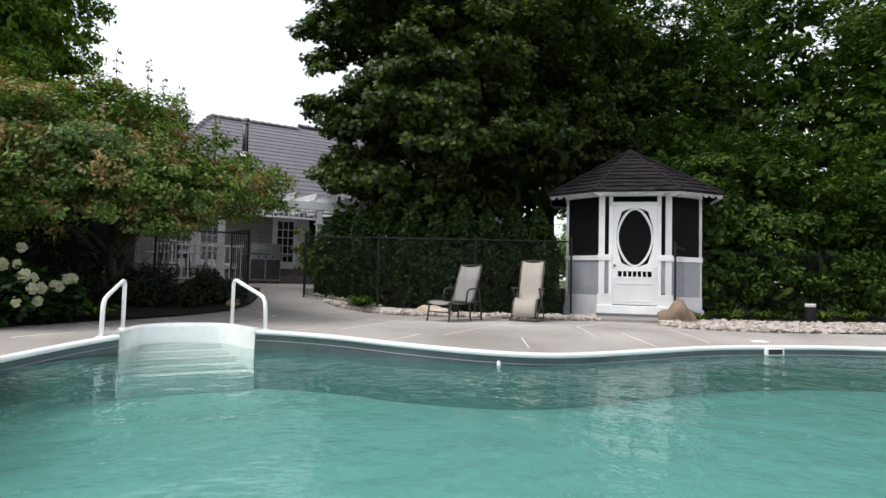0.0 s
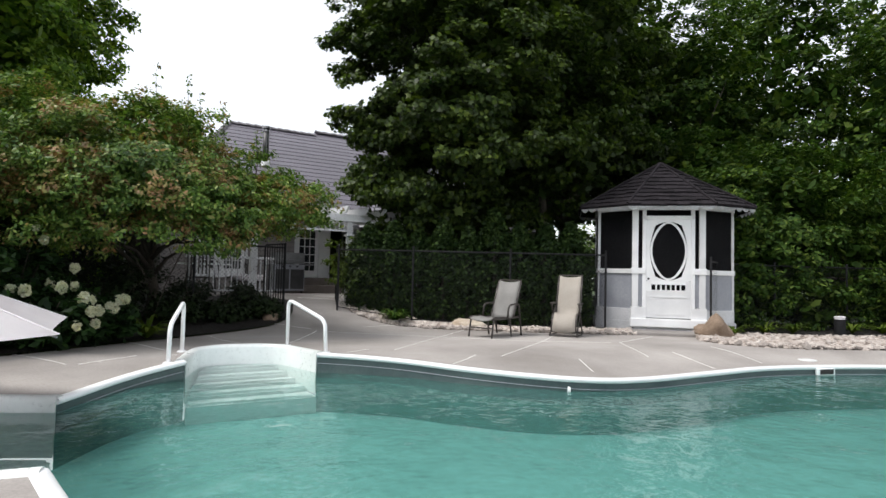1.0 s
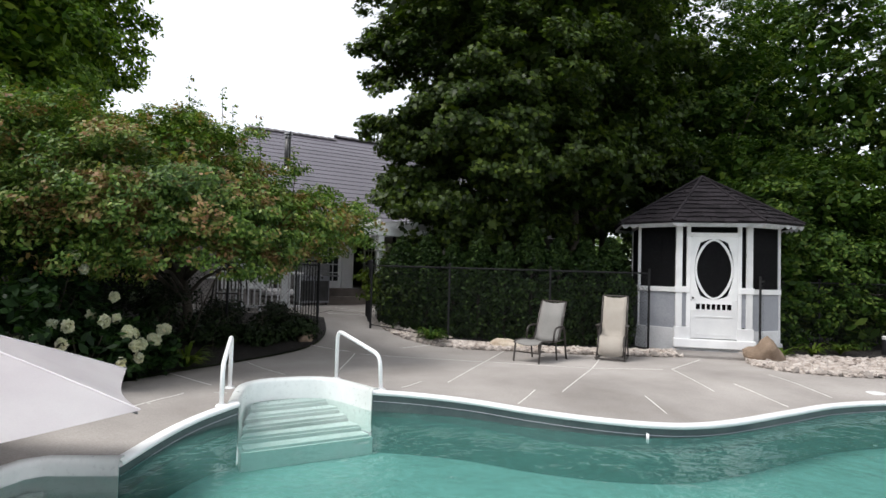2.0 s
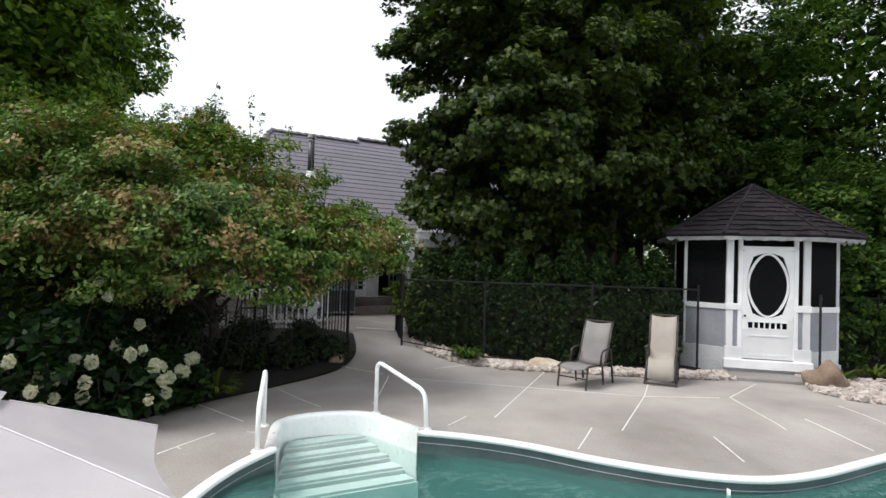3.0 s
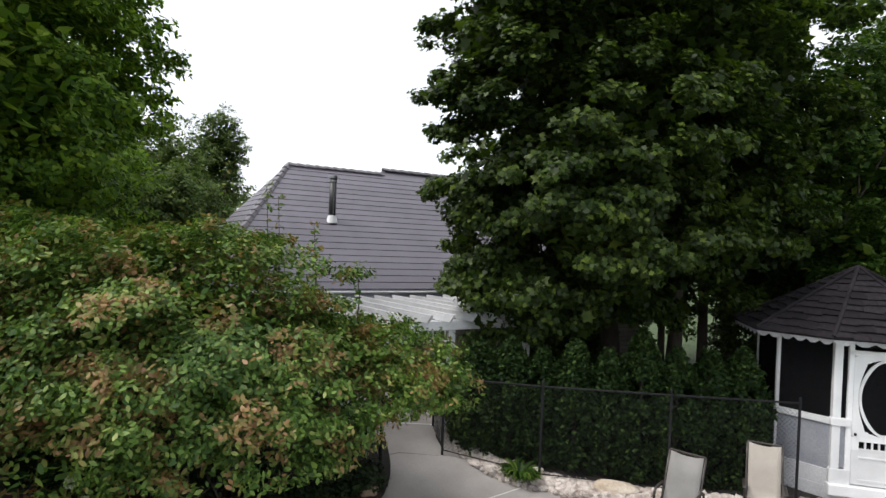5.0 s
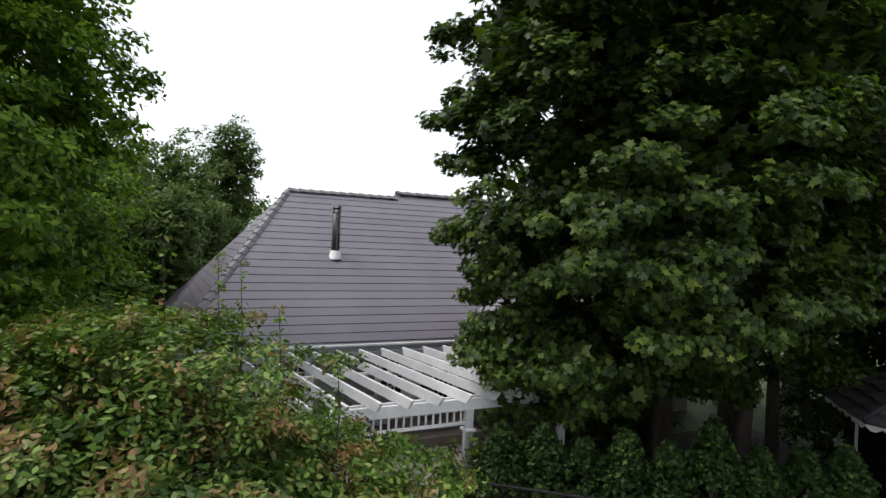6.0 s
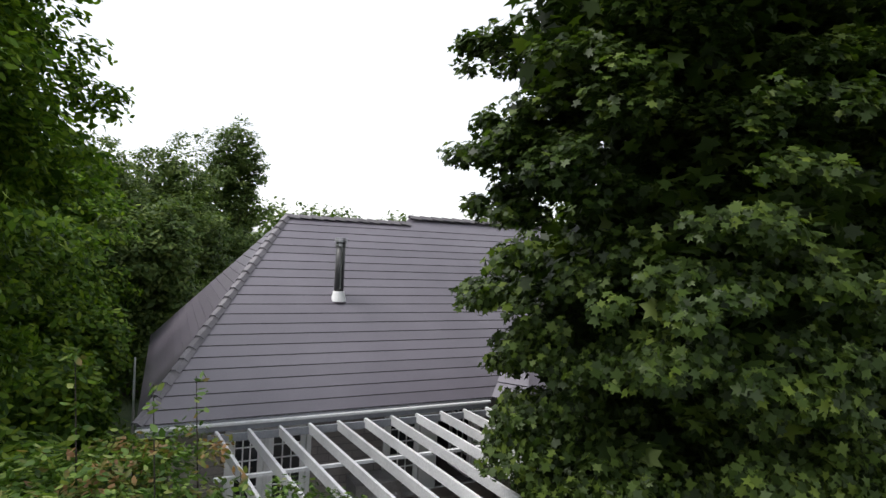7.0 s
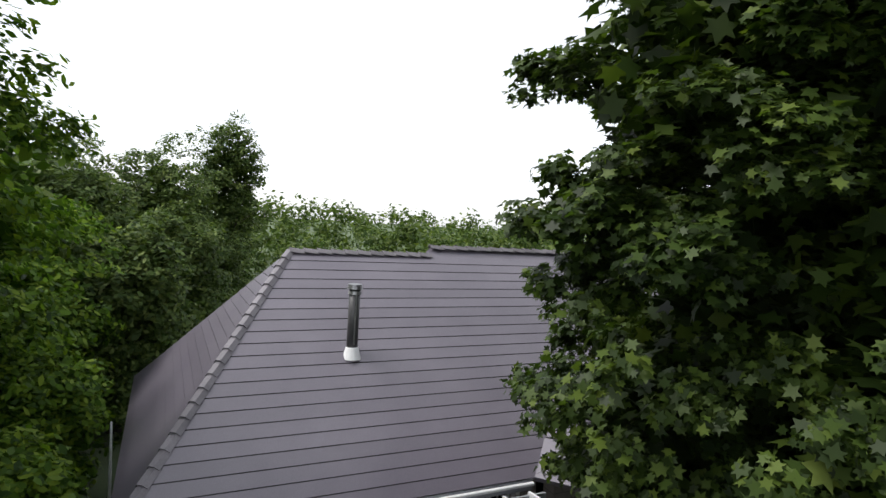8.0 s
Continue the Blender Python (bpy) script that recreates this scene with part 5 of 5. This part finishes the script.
for x in (2.24, 4.42, 6.2):
    z = ground_z(x, 13.08)
    part("post", new_box(x - 0.07, 13.01 + 0.021, z - 0.05, x + 0.07, 13.119, 2.46, bevel=0.008), MAT["trim"], pergola)
    part("post_collar", new_box(x - 0.09, 12.97, 1.95, x + 0.09, 13.18, 2.0, bevel=0.01), MAT["trim"], pergola)
part("ledger", new_box(1.3, 16.36, 2.46, 6.4, 16.40, 2.58), MAT["grey"], pergola)

railing = tagged(empty("porch_railing", pose(0, 0, 0.5)), "white baluster railing beside the patio", "railing")
part("top_rail", new_box(1.0, 13.86, 0.86, 2.9, 13.94, 0.91, bevel=0.008), MAT["trim"], railing)
part("bottom_rail", new_box(1.0, 13.87, 0.12, 2.9, 13.93, 0.16), MAT["trim"], railing)
for k in range(15):
    part("baluster", new_box(1.06 + 0.127 * k, 13.885, 0.0 if k % 7 == 0 else 0.15, 1.09 + 0.127 * k, 13.915, 0.87), MAT["trim"], railing)

# barbecue
grill = tagged(empty("barbecue_grill", pose(3.95, 16.35, 0.5, 0, 0, 0)), "closed steel-lidded gas barbecue against the house wall", "grill")
part("cabinet", new_box(-0.42, -0.25, 0.06, 0.42, 0.25, 0.80, bevel=0.015), MAT["grey"], grill, "dark grey cabinet")
part("lid", prism(bmesh.new(), [(-0.40, -0.27), (0.40, -0.27), (0.40, 0.25), (-0.40, 0.25)], 0.82, 1.12), MAT["steel"], grill, "brushed steel lid")
part("lid_handle", tube(bmesh.new(), bent([(-0.3, -0.27, 0.92), (-0.3, -0.33, 0.92), (0.3, -0.33, 0.92), (0.3, -0.27, 0.92)], 0.03, 3), 0.012, 6), MAT["steel"], grill)
for s in (-1, 1):
    part("side_shelf", new_box(s * 0.42, -0.22, 0.78, s * 0.70, 0.22, 0.82, bevel=0.006), MAT["steel"], grill)
    part("cabinet_door", new_box(s * 0.02, -0.262, 0.12, s * 0.39, -0.252, 0.66), MAT["flue"], grill)
    for yy in (-0.2, 0.2):
        bm = bmesh.new()
        bmesh.ops.create_cone(bm, cap_ends=True, segments=12, radius1=0.035, radius2=0.035, depth=0.03, matrix=pose(s * 0.36, yy, 0.035, 0, 90, 0))
        part("castor", bm, MAT["black_metal"], grill)
for k in range(3):
    bm = bmesh.new()
    bmesh.ops.create_cone(bm, cap_ends=True, segments=12, radius1=0.025, radius2=0.022, depth=0.03, matrix=pose(-0.2 + 0.2 * k, -0.265, 0.74, 90, 0, 0))
    part("knob", bm, MAT["black_metal"], grill)

# patio table and chairs behind the fence
table = tagged(empty("patio_table", pose(1.5, 14.75, 0.5)), "round pale-topped patio table under the pergola", "table")
bm = bmesh.new()
bmesh.ops.create_cone(bm, cap_ends=True, segments=32, radius1=0.62, radius2=0.62, depth=0.03, matrix=Matrix.Translation((0, 0, 0.725)))
part("tabletop", bm, MAT["step_shell"], table)
for k in range(4):
    a = radians(45 + 90 * k)
    part("leg", tube(bmesh.new(), [(0.5 * math.cos(a), 0.5 * math.sin(a), 0), (0.4 * math.cos(a), 0.4 * math.sin(a), 0.71)], 0.018, 6), MAT["black_metal"], table)


def patio_chair(m):
    ob = tagged(empty("patio_chair", m), "dark metal slatted patio chair at the table", "chair", "patio chairs")
    part("seat", new_box(-0.23, -0.22, 0.41, 0.23, 0.24, 0.44, bevel=0.008), MAT["frame_metal"], ob)
    for x in (-0.22, 0.22):
        part("leg", tube(bmesh.new(), [(x, -0.21, 0), (x, -0.2, 0.42)], 0.013, 6), MAT["frame_metal"], ob)
        part("leg", tube(bmesh.new(), [(x, 0.25, 0), (x, 0.22, 0.42), (x, 0.3, 0.92)], 0.013, 6), MAT["frame_metal"], ob)
    part("back_rail", tube(bmesh.new(), [(-0.22, 0.3, 0.92), (0.22, 0.3, 0.92)], 0.014, 6), MAT["frame_metal"], ob)
    for k in range(5):
        x = -0.15 + 0.075 * k
        part("back_slat", new_box(x - 0.014, 0.25, 0.50, x + 0.014, 0.265, 0.90, pose(0, 0, 0)), MAT["frame_metal"], ob)
    return ob


ch = patio_chair(pose(1.3, 14.05, 0.5, 0, 0, 170))
copy_thing(ch, pose(2.3, 14.9, 0.5, 0, 0, -80))
copy_thing(ch, pose(0.65, 14.75, 0.5, 0, 0, 95))
for k, (x, y, z, s) in enumerate([(2.62, 14.4, 0.5, 0.0)]):
    cush = tagged(empty("patio_bench", pose(2.5, 14.55, 0.5, 0, 0, 10)), "pale cushioned bench behind the fence", "bench")
    part("bench_frame", new_box(-0.35, -0.25, 0.30, 0.35, 0.25, 0.36, bevel=0.01), MAT["frame_metal"], cush)
    part("cushion", new_box(-0.33, -0.24, 0.36, 0.33, 0.24, 0.50, bevel=0.04), MAT["canvas"], cush)
    for sx in (-0.32, 0.32):
        for sy in (-0.22, 0.22):
            part("leg", tube(bmesh.new(), [(sx, sy, 0), (sx, sy, 0.31)], 0.015, 6), MAT["frame_metal"], cush)


# ---- loungers ----
def sling(bm, pts, half, thick=0.012):
    """A stretched fabric strip along a side profile of (x, z) points."""
    rows = []
    for x, z in pts:
        rows.append([bm.verts.new((x, y, z - 0.03 * (1 - (y / half) ** 2))) for y in np.linspace(-half, half, 7)])
    for r, s in zip(rows, rows[1:]):
        for k in range(6):
            bm.faces.new((r[k], s[k], s[k + 1], r[k + 1]))
    bmesh.ops.recalc_face_normals(bm, faces=bm.faces[:])
    bmesh.ops.solidify(bm, geom=bm.faces[:], thickness=thick)
    return bm


def lounger_flat(m):
    ob = tagged(empty("sun_lounger", m), "grey sling sun lounger with dark tube frame and raised back", "lounger", "poolside loungers")
    seat = [(0.0, 0.33), (0.08, 0.36), (0.34, 0.36), (0.55, 0.33), (0.68, 0.34)]
    back = [(0.68, 0.34), (0.73, 0.42), (0.84, 0.70), (0.96, 1.02)]
    part("seat_sling", sling(bmesh.new(), seat, 0.23), MAT["fabric_grey"], ob, smooth=True)
    part("back_sling", sling(bmesh.new(), back, 0.23), MAT["fabric_grey"], ob, smooth=True)
    for s in (-1, 1):
        y = 0.25 * s
        part("side_rail", tube(bmesh.new(), [(x, y, z) for x, z in seat] + [(0.92, y, 0.36)], 0.018, 7), MAT["frame_metal"], ob, smooth=True)
        part("back_rail", tube(bmesh.new(), [(x, y, z) for x, z in back], 0.017, 7), MAT["frame_metal"], ob, smooth=True)
        part("arm", tube(bmesh.new(), bent([(0.46, y * 1.1, 0.34), (0.50, y * 1.1, 0.58), (0.84, y * 1.1, 0.60), (0.95, y * 1.1, 0.0)], 0.09, 5), 0.018, 7), MAT["frame_metal"], ob, smooth=True)
        part("leg", tube(bmesh.new(), [(0.06, y, 0.35), (0.0, y, 0.0)], 0.017, 7), MAT["frame_metal"], ob)
        part("leg", tube(bmesh.new(), [(0.58, y, 0.33), (0.64, y, 0.0)], 0.017, 7), MAT["frame_metal"], ob)
    part("cross_bar", tube(bmesh.new(), [(0.03, -0.25, 0.17), (0.03, 0.25, 0.17)], 0.012, 6), MAT["frame_metal"], ob)
    part("head_bar", tube(bmesh.new(), [(0.963, -0.25, 1.03), (0.963, 0.25, 1.03)], 0.016, 6), MAT["frame_metal"], ob)
    return ob


def lounger_recliner(m):
    ob = tagged(empty("sun_lounger", m), "taupe folding recliner with laced sling and curved tube base", "lounger", "poolside loungers")
    prof = [(0.04, 0.10), (0.09, 0.28), (0.16, 0.41), (0.27, 0.43), (0.38, 0.42), (0.45, 0.55), (0.55, 0.85), (0.64, 1.14)]
    part("sling", sling(bmesh.new(), prof, 0.21), MAT["fabric"], ob, smooth=True)
    for s in (-1, 1):
        y = 0.23 * s
        part("side_rail", tube(bmesh.new(), [(x, y, z) for x, z in prof], 0.015, 7), MAT["frame_metal"], ob, smooth=True)
        part("base_tube", tube(bmesh.new(), bent([(0.0, y * 1.1, 0.05), (0.02, y * 1.1, 0.02), (0.5, y * 1.1, 0.02), (0.62, y * 1.1, 0.05)], 0.02, 3), 0.015, 7), MAT["frame_metal"], ob, smooth=True)
        part("scissor_leg", tube(bmesh.new(), [(0.05, y * 1.08, 0.03), (0.48, y * 1.08, 0.60)], 0.014, 6), MAT["frame_metal"], ob)
        part("scissor_leg", tube(bmesh.new(), [(0.55, y * 1.12, 0.03), (0.18, y * 1.12, 0.60)], 0.014, 6), MAT["frame_metal"], ob)
        part("armrest", new_box(0.14, y * 1.12 - 0.025, 0.60, 0.50, y * 1.12 + 0.025, 0.63, bevel=0.01), MAT["frame_metal"], ob)
    part("foot_bar", tube(bmesh.new(), [(0.0, -0.255, 0.03), (0.0, 0.255, 0.03)], 0.016, 7), MAT["frame_metal"], ob)
    part("rear_bar", tube(bmesh.new(), [(0.62, -0.255, 0.04), (0.62, 0.255, 0.04)], 0.015, 7), MAT["frame_metal"], ob)
    part("head_bar", tube(bmesh.new(), [(0.644, -0.23, 1.15), (0.644, 0.23, 1.15)], 0.015, 7), MAT["frame_metal"], ob)
    part("foot_bar", tube(bmesh.new(), [(0.055, -0.23, 0.09), (0.055, 0.23, 0.09)], 0.014, 7), MAT["frame_metal"], ob)
    return ob


lounger_flat(pose(5.22, 8.82, ground_z(5.6, 8.9), 0, 0, 19))
lounger_recliner(pose(6.78, 8.36, ground_z(7.0, 8.5), 0, 0, 34))

# ---- umbrella ----
UMB_X, UMB_Y, RIBS = -2.32, 6.08, 6
umb = tagged(empty("patio_umbrella", pose(UMB_X, UMB_Y, ground_z(UMB_X, UMB_Y))), "open white canvas umbrella standing on the deck beside the pool", "umbrella")
RZ = 0.61 - ground_z(UMB_X, UMB_Y)
UZ, UR, TURN = RZ + 0.58, 1.60, radians(30)
part("pole", tube(bmesh.new(), [(0, 0, 0), (0, 0, UZ + 0.05)], 0.02, 10), MAT["rail"], umb)
bm = bmesh.new()
bmesh.ops.create_cone(bm, cap_ends=True, segments=24, radius1=0.26, radius2=0.22, depth=0.07, matrix=Matrix.Translation((0, 0, 0.035)))
part("base", bm, MAT["black_metal"], umb)


def canopy_cloth(radius, z_top, z_rim, sag_in, steps, cols=10):
    """A stretched cloth between the ribs, its rim drawn inward and down between the tips."""
    bm = bmesh.new()
    n = RIBS * cols
    rings = []
    for i in range(steps + 1):
        q = max(i / steps, 0.004)
        ring = []
        for k in range(n):
            a = math.tau * k / n + TURN
            w = (k % cols) / cols
            flat = math.cos(math.pi / RIBS) / math.cos(math.tau * w / RIBS - math.pi / RIBS)
            sag = math.sin(math.pi * w)
            r = radius * q * flat * (1 - sag_in * sag * q)
            ring.append(bm.verts.new((r * math.cos(a), r * math.sin(a), z_top - (z_top - z_rim) * q ** 1.1 - 0.035 * sag * q)))
        rings.append(ring)
    for r, t in zip(rings, rings[1:]):
        for k in range(n):
            bm.faces.new((r[k], t[k], t[(k + 1) % n], r[(k + 1) % n]))
    bmesh.ops.solidify(bm, geom=bm.faces[:], thickness=0.006)
    return bm


canopy = part("canopy", canopy_cloth(UR, UZ, RZ, 0.05, 8), MAT["canvas"], umb)
part("vent", canopy_cloth(0.56, UZ + 0.10, UZ - 0.13, 0.05, 3), MAT["canvas"], canopy)
for k in range(RIBS):
    a = math.tau * k / RIBS + TURN
    part("rib", tube(bmesh.new(), [(0, 0, UZ - 0.05), (UR * 0.99 * math.cos(a), UR * 0.99 * math.sin(a), RZ - 0.02)], 0.008, 5), MAT["steel"], umb)
    part("seam", tube(bmesh.new(), [(UR * q * math.cos(a), UR * q * math.sin(a), UZ - (UZ - RZ) * q ** 1.1 + 0.004) for q in (0.36, 0.6, 0.8, 1.0)], 0.005, 5), MAT["canvas"], canopy)
bm = bmesh.new()
bmesh.ops.create_icosphere(bm, subdivisions=2, radius=0.03, matrix=Matrix.Translation((0, 0, UZ + 0.12)))
part("finial", bm, MAT["rail"], umb)


# ---- rocks, lamp, stones ----
def rock(name, label, x, y, rx, ry, rz, seed, material, yaw=0):
    rng = np.random.default_rng(seed)
    bm = bmesh.new()
    bmesh.ops.create_icosphere(bm, subdivisions=3, radius=1.0)
    o = Vector(rng.random(3) * 50)
    for v in bm.verts:
        f = 1 + 0.45 * noise.noise(v.co * 1.1 + o) + 0.16 * noise.noise(v.co * 3 + o)
        v.co = Vector((v.co.x * rx * f, v.co.y * ry * f, max(-0.35, v.co.z) * rz * f))
    ob = tagged(link_mesh(name, bm, material, smooth=True), label, "rock")
    ob.matrix_basis = pose(x, y, ground_z(x, y) + rz * 0.25, 0, 0, yaw)
    return ob


rock("boulder", "rounded brown boulder beside the gazebo door", 9.55, 7.12, 0.40, 0.32, 0.34, 3, MAT["boulder"], 20)
rock("boulder", "long pale limestone boulder among river stones", 6.02, 10.32, 0.42, 0.20, 0.16, 4, MAT["limestone"], -38)
rock("boulder", "small brown boulder in the planting bed", 2.25, 11.6, 0.16, 0.13, 0.13, 5, MAT["boulder"], 0)

lamp = tagged(empty("garden_light", pose(13.25, 6.55, ground_z(13.25, 6.55))), "black bollard garden light with a pale top", "garden light")
part("body", tube(bmesh.new(), [(0, 0, -0.03), (0, 0, 0.34)], 0.11, 16), MAT["black_metal"], lamp)
part("lens", tube(bmesh.new(), [(0, 0, 0.345), (0, 0, 0.385)], 0.10, 16), MAT["canvas"], lamp, "pale frosted lens")
part("cap", tube(bmesh.new(), [(0, 0, 0.39), (0, 0, 0.41)], [0.115, 0.10], 16), MAT["canvas"], lamp)


ped = tagged(link_mesh("step_slab", new_box(-0.85, -0.80, -0.20, 0.85, -0.13, -0.05, GZ @ face_frame(0), 0.02), MAT["concrete"]), "worn concrete step slab at the gazebo door", "step")

STONES = []
for k in range(5):
    rng = np.random.default_rng(500 + k)
    bm = bmesh.new()
    bmesh.ops.create_icosphere(bm, subdivisions=1, radius=1.0)
    for v in bm.verts:
        v.co *= 1 + 0.18 * rng.normal()
        v.co.z *= 0.62
    me = bpy.data.meshes.new("stone")
    bm.to_mesh(me)
    bm.free()
    me.materials.append(MAT["stone"])
    STONES.append(me)


def stone_bed(label, places, seed, group=""):
    """River stones: the foremost as parts, the rest as one joined part."""
    rng = np.random.default_rng(seed)
    ob = tagged(empty("stone_bed", pose(*places[0], 0)), label, "stones", kind="structure")
    ox, oy = places[0]
    verts, faces = [], []
    for i, (x, y) in enumerate(places):
        s = 0.032 + 0.055 * rng.random() ** 1.7
        mtx = pose(x - ox, y - oy, ground_z(x, y) + 0.008 + 0.028 * rng.random(), rng.normal() * 20, rng.normal() * 20, rng.random() * 360) @ Matrix.Diagonal((s * (1 + 0.4 * rng.random()), s, s, 1))
        me = STONES[i % 5]
        if i < 300:
            o = new("stone", me)
            o.parent = ob
            o.matrix_basis = mtx
        else:
            k = len(verts)
            verts += [mtx @ v.co for v in me.vertices]
            faces += [[k + q for q in p.vertices] for p in me.polygons]
    me = bpy.data.meshes.new("stones")
    me.from_pydata(verts, [], faces)
    me.materials.append(MAT["stone"])
    rest = new("stones", me)
    rest.parent = ob
    rest["kind"] = "stuff"
    return ob


rng = np.random.default_rng(77)
edge = spline(STONE_EDGE, 8)
pl = []
for i in range(2800):
    s = rng.random() * (len(edge) - 1)
    k = int(s)
    a, b = edge[k], edge[min(k + 1, len(edge) - 1)]
    f = s - k
    d = 0.62 * rng.random() - 0.05
    x, y = a[0] + (b[0] - a[0]) * f + 0.575 * d, a[1] + (b[1] - a[1]) * f + 0.818 * d
    pl.append((d, x, y))
pl.sort()
stone_bed("pale rounded river stones along the fence", [(x, y) for d, x, y in pl], 78)
edge = spline(RIGHT_EDGE[:-1], 8)
pl = []
for i in range(5200):
    s = rng.random() * (len(edge) - 1)
    k = int(s)
    a, b = edge[k], edge[min(k + 1, len(edge) - 1)]
    f = s - k
    x, y = a[0] + (b[0] - a[0]) * f, a[1] + (b[1] - a[1]) * f
    q = rng.random()
    w = min(1.0, max(0.0, (s / len(edge) - 0.05) * 3))
    tx, ty = x + 0.9 + 0.5 * w, y + 0.25 + 1.35 * w
    pl.append((q, x + (tx - x) * q, y + (ty - y) * q))
pl.sort()
stone_bed("pale rounded river stones in front of the vine thicket", [(x, y) for d, x, y in pl], 79)

# gazebo shingles
TAB = []
for k in range(3):
    rng = np.random.default_rng(600 + k)
    bm = new_box(-0.5, -0.5, 0.0, 0.5, 0.5, 1.0)
    for v in bm.verts:
        v.co.x += 0.02 * rng.normal()
        if v.co.y < 0:
            v.co.y += 0.05 * rng.normal()
        elif v.co.z > 0.5:
            v.co.z = 0.25
    me = bpy.data.meshes.new("shingle")
    bm.to_mesh(me)
    bm.free()
    me.materials.append(MAT["shingle"])
    TAB.append(me)
rng = np.random.default_rng(610)
rest_v, rest_f = [], []
ROWS_G, made = 11, 0
for k in (0, 7, 1, 6, 2, 5, 3, 4):
    fm = face_frame(k, R_ROOF, Z_EAVE)
    reach = math.hypot(fm.translation.x, fm.translation.y)
    slope, width = math.hypot(reach, Z_TOP - Z_EAVE), side_length(k, R_ROOF)
    skew = (fm.inverted() @ Vector((0, 0, Z_EAVE))).x
    base = fm @ pose(0, 0, 0, math.degrees(math.atan2(Z_TOP - Z_EAVE, reach)), 0, 0)
    for r in range(ROWS_G):
        y = (r + 0.5) * slope / ROWS_G
        w = width * (1 - (r + 0.35) / ROWS_G)
        n = max(1, round(w / 0.25))
        for i in range(n):
            x = -w / 2 + (i + 0.5) * w / n + skew * (r + 0.5) / ROWS_G
            mtx = base @ pose(x, y - 0.02 + rng.normal() * 0.012, 0.005, -1.8 + rng.normal() * 1.3, rng.normal() * 1.2, rng.normal() * 1.5) @ Matrix.Diagonal((w / n * (0.97 + 0.03 * rng.random()), slope / ROWS_G * 1.22, 0.024 + 0.016 * rng.random(), 1))
            me = TAB[(i + r + k) % 3]
            if made < 300:
                o = new("shingle", me)
                o.parent = groof
                o.matrix_basis = mtx
                made += 1
            else:
                q = len(rest_v)
                rest_v += [mtx @ v.co for v in me.vertices]
                rest_f += [[q + t for t in p.vertices] for p in me.polygons]
me = bpy.data.meshes.new("shingles")
me.from_pydata(rest_v, [], rest_f)
me.materials.append(MAT["shingle"])
o = new("shingles", me)
o.parent = groof
o["kind"] = "stuff"
for k in range(8):
    a, b = octa(R_ROOF + 0.01, k), Vector((0, 0, 0))
    bm = bmesh.new()
    tube(bm, [(a.x, a.y, Z_EAVE + 0.02), (0, 0, Z_TOP + 0.025)], 0.035, 6)
    part("ridge_cap", bm, MAT["shingle"], groof)

pole = tagged(empty("corner_pole", pose(0.14, 20.4, ground_z(0.14, 20.4))), "slim pale bare pole beside the house corner", "pole")
part("shaft", tube(bmesh.new(), [(0, 0, -0.05), (0.01, 0, 1.4), (0.0, 0, 2.45)], [0.03, 0.026, 0.018], 8), MAT["trim"], pole)
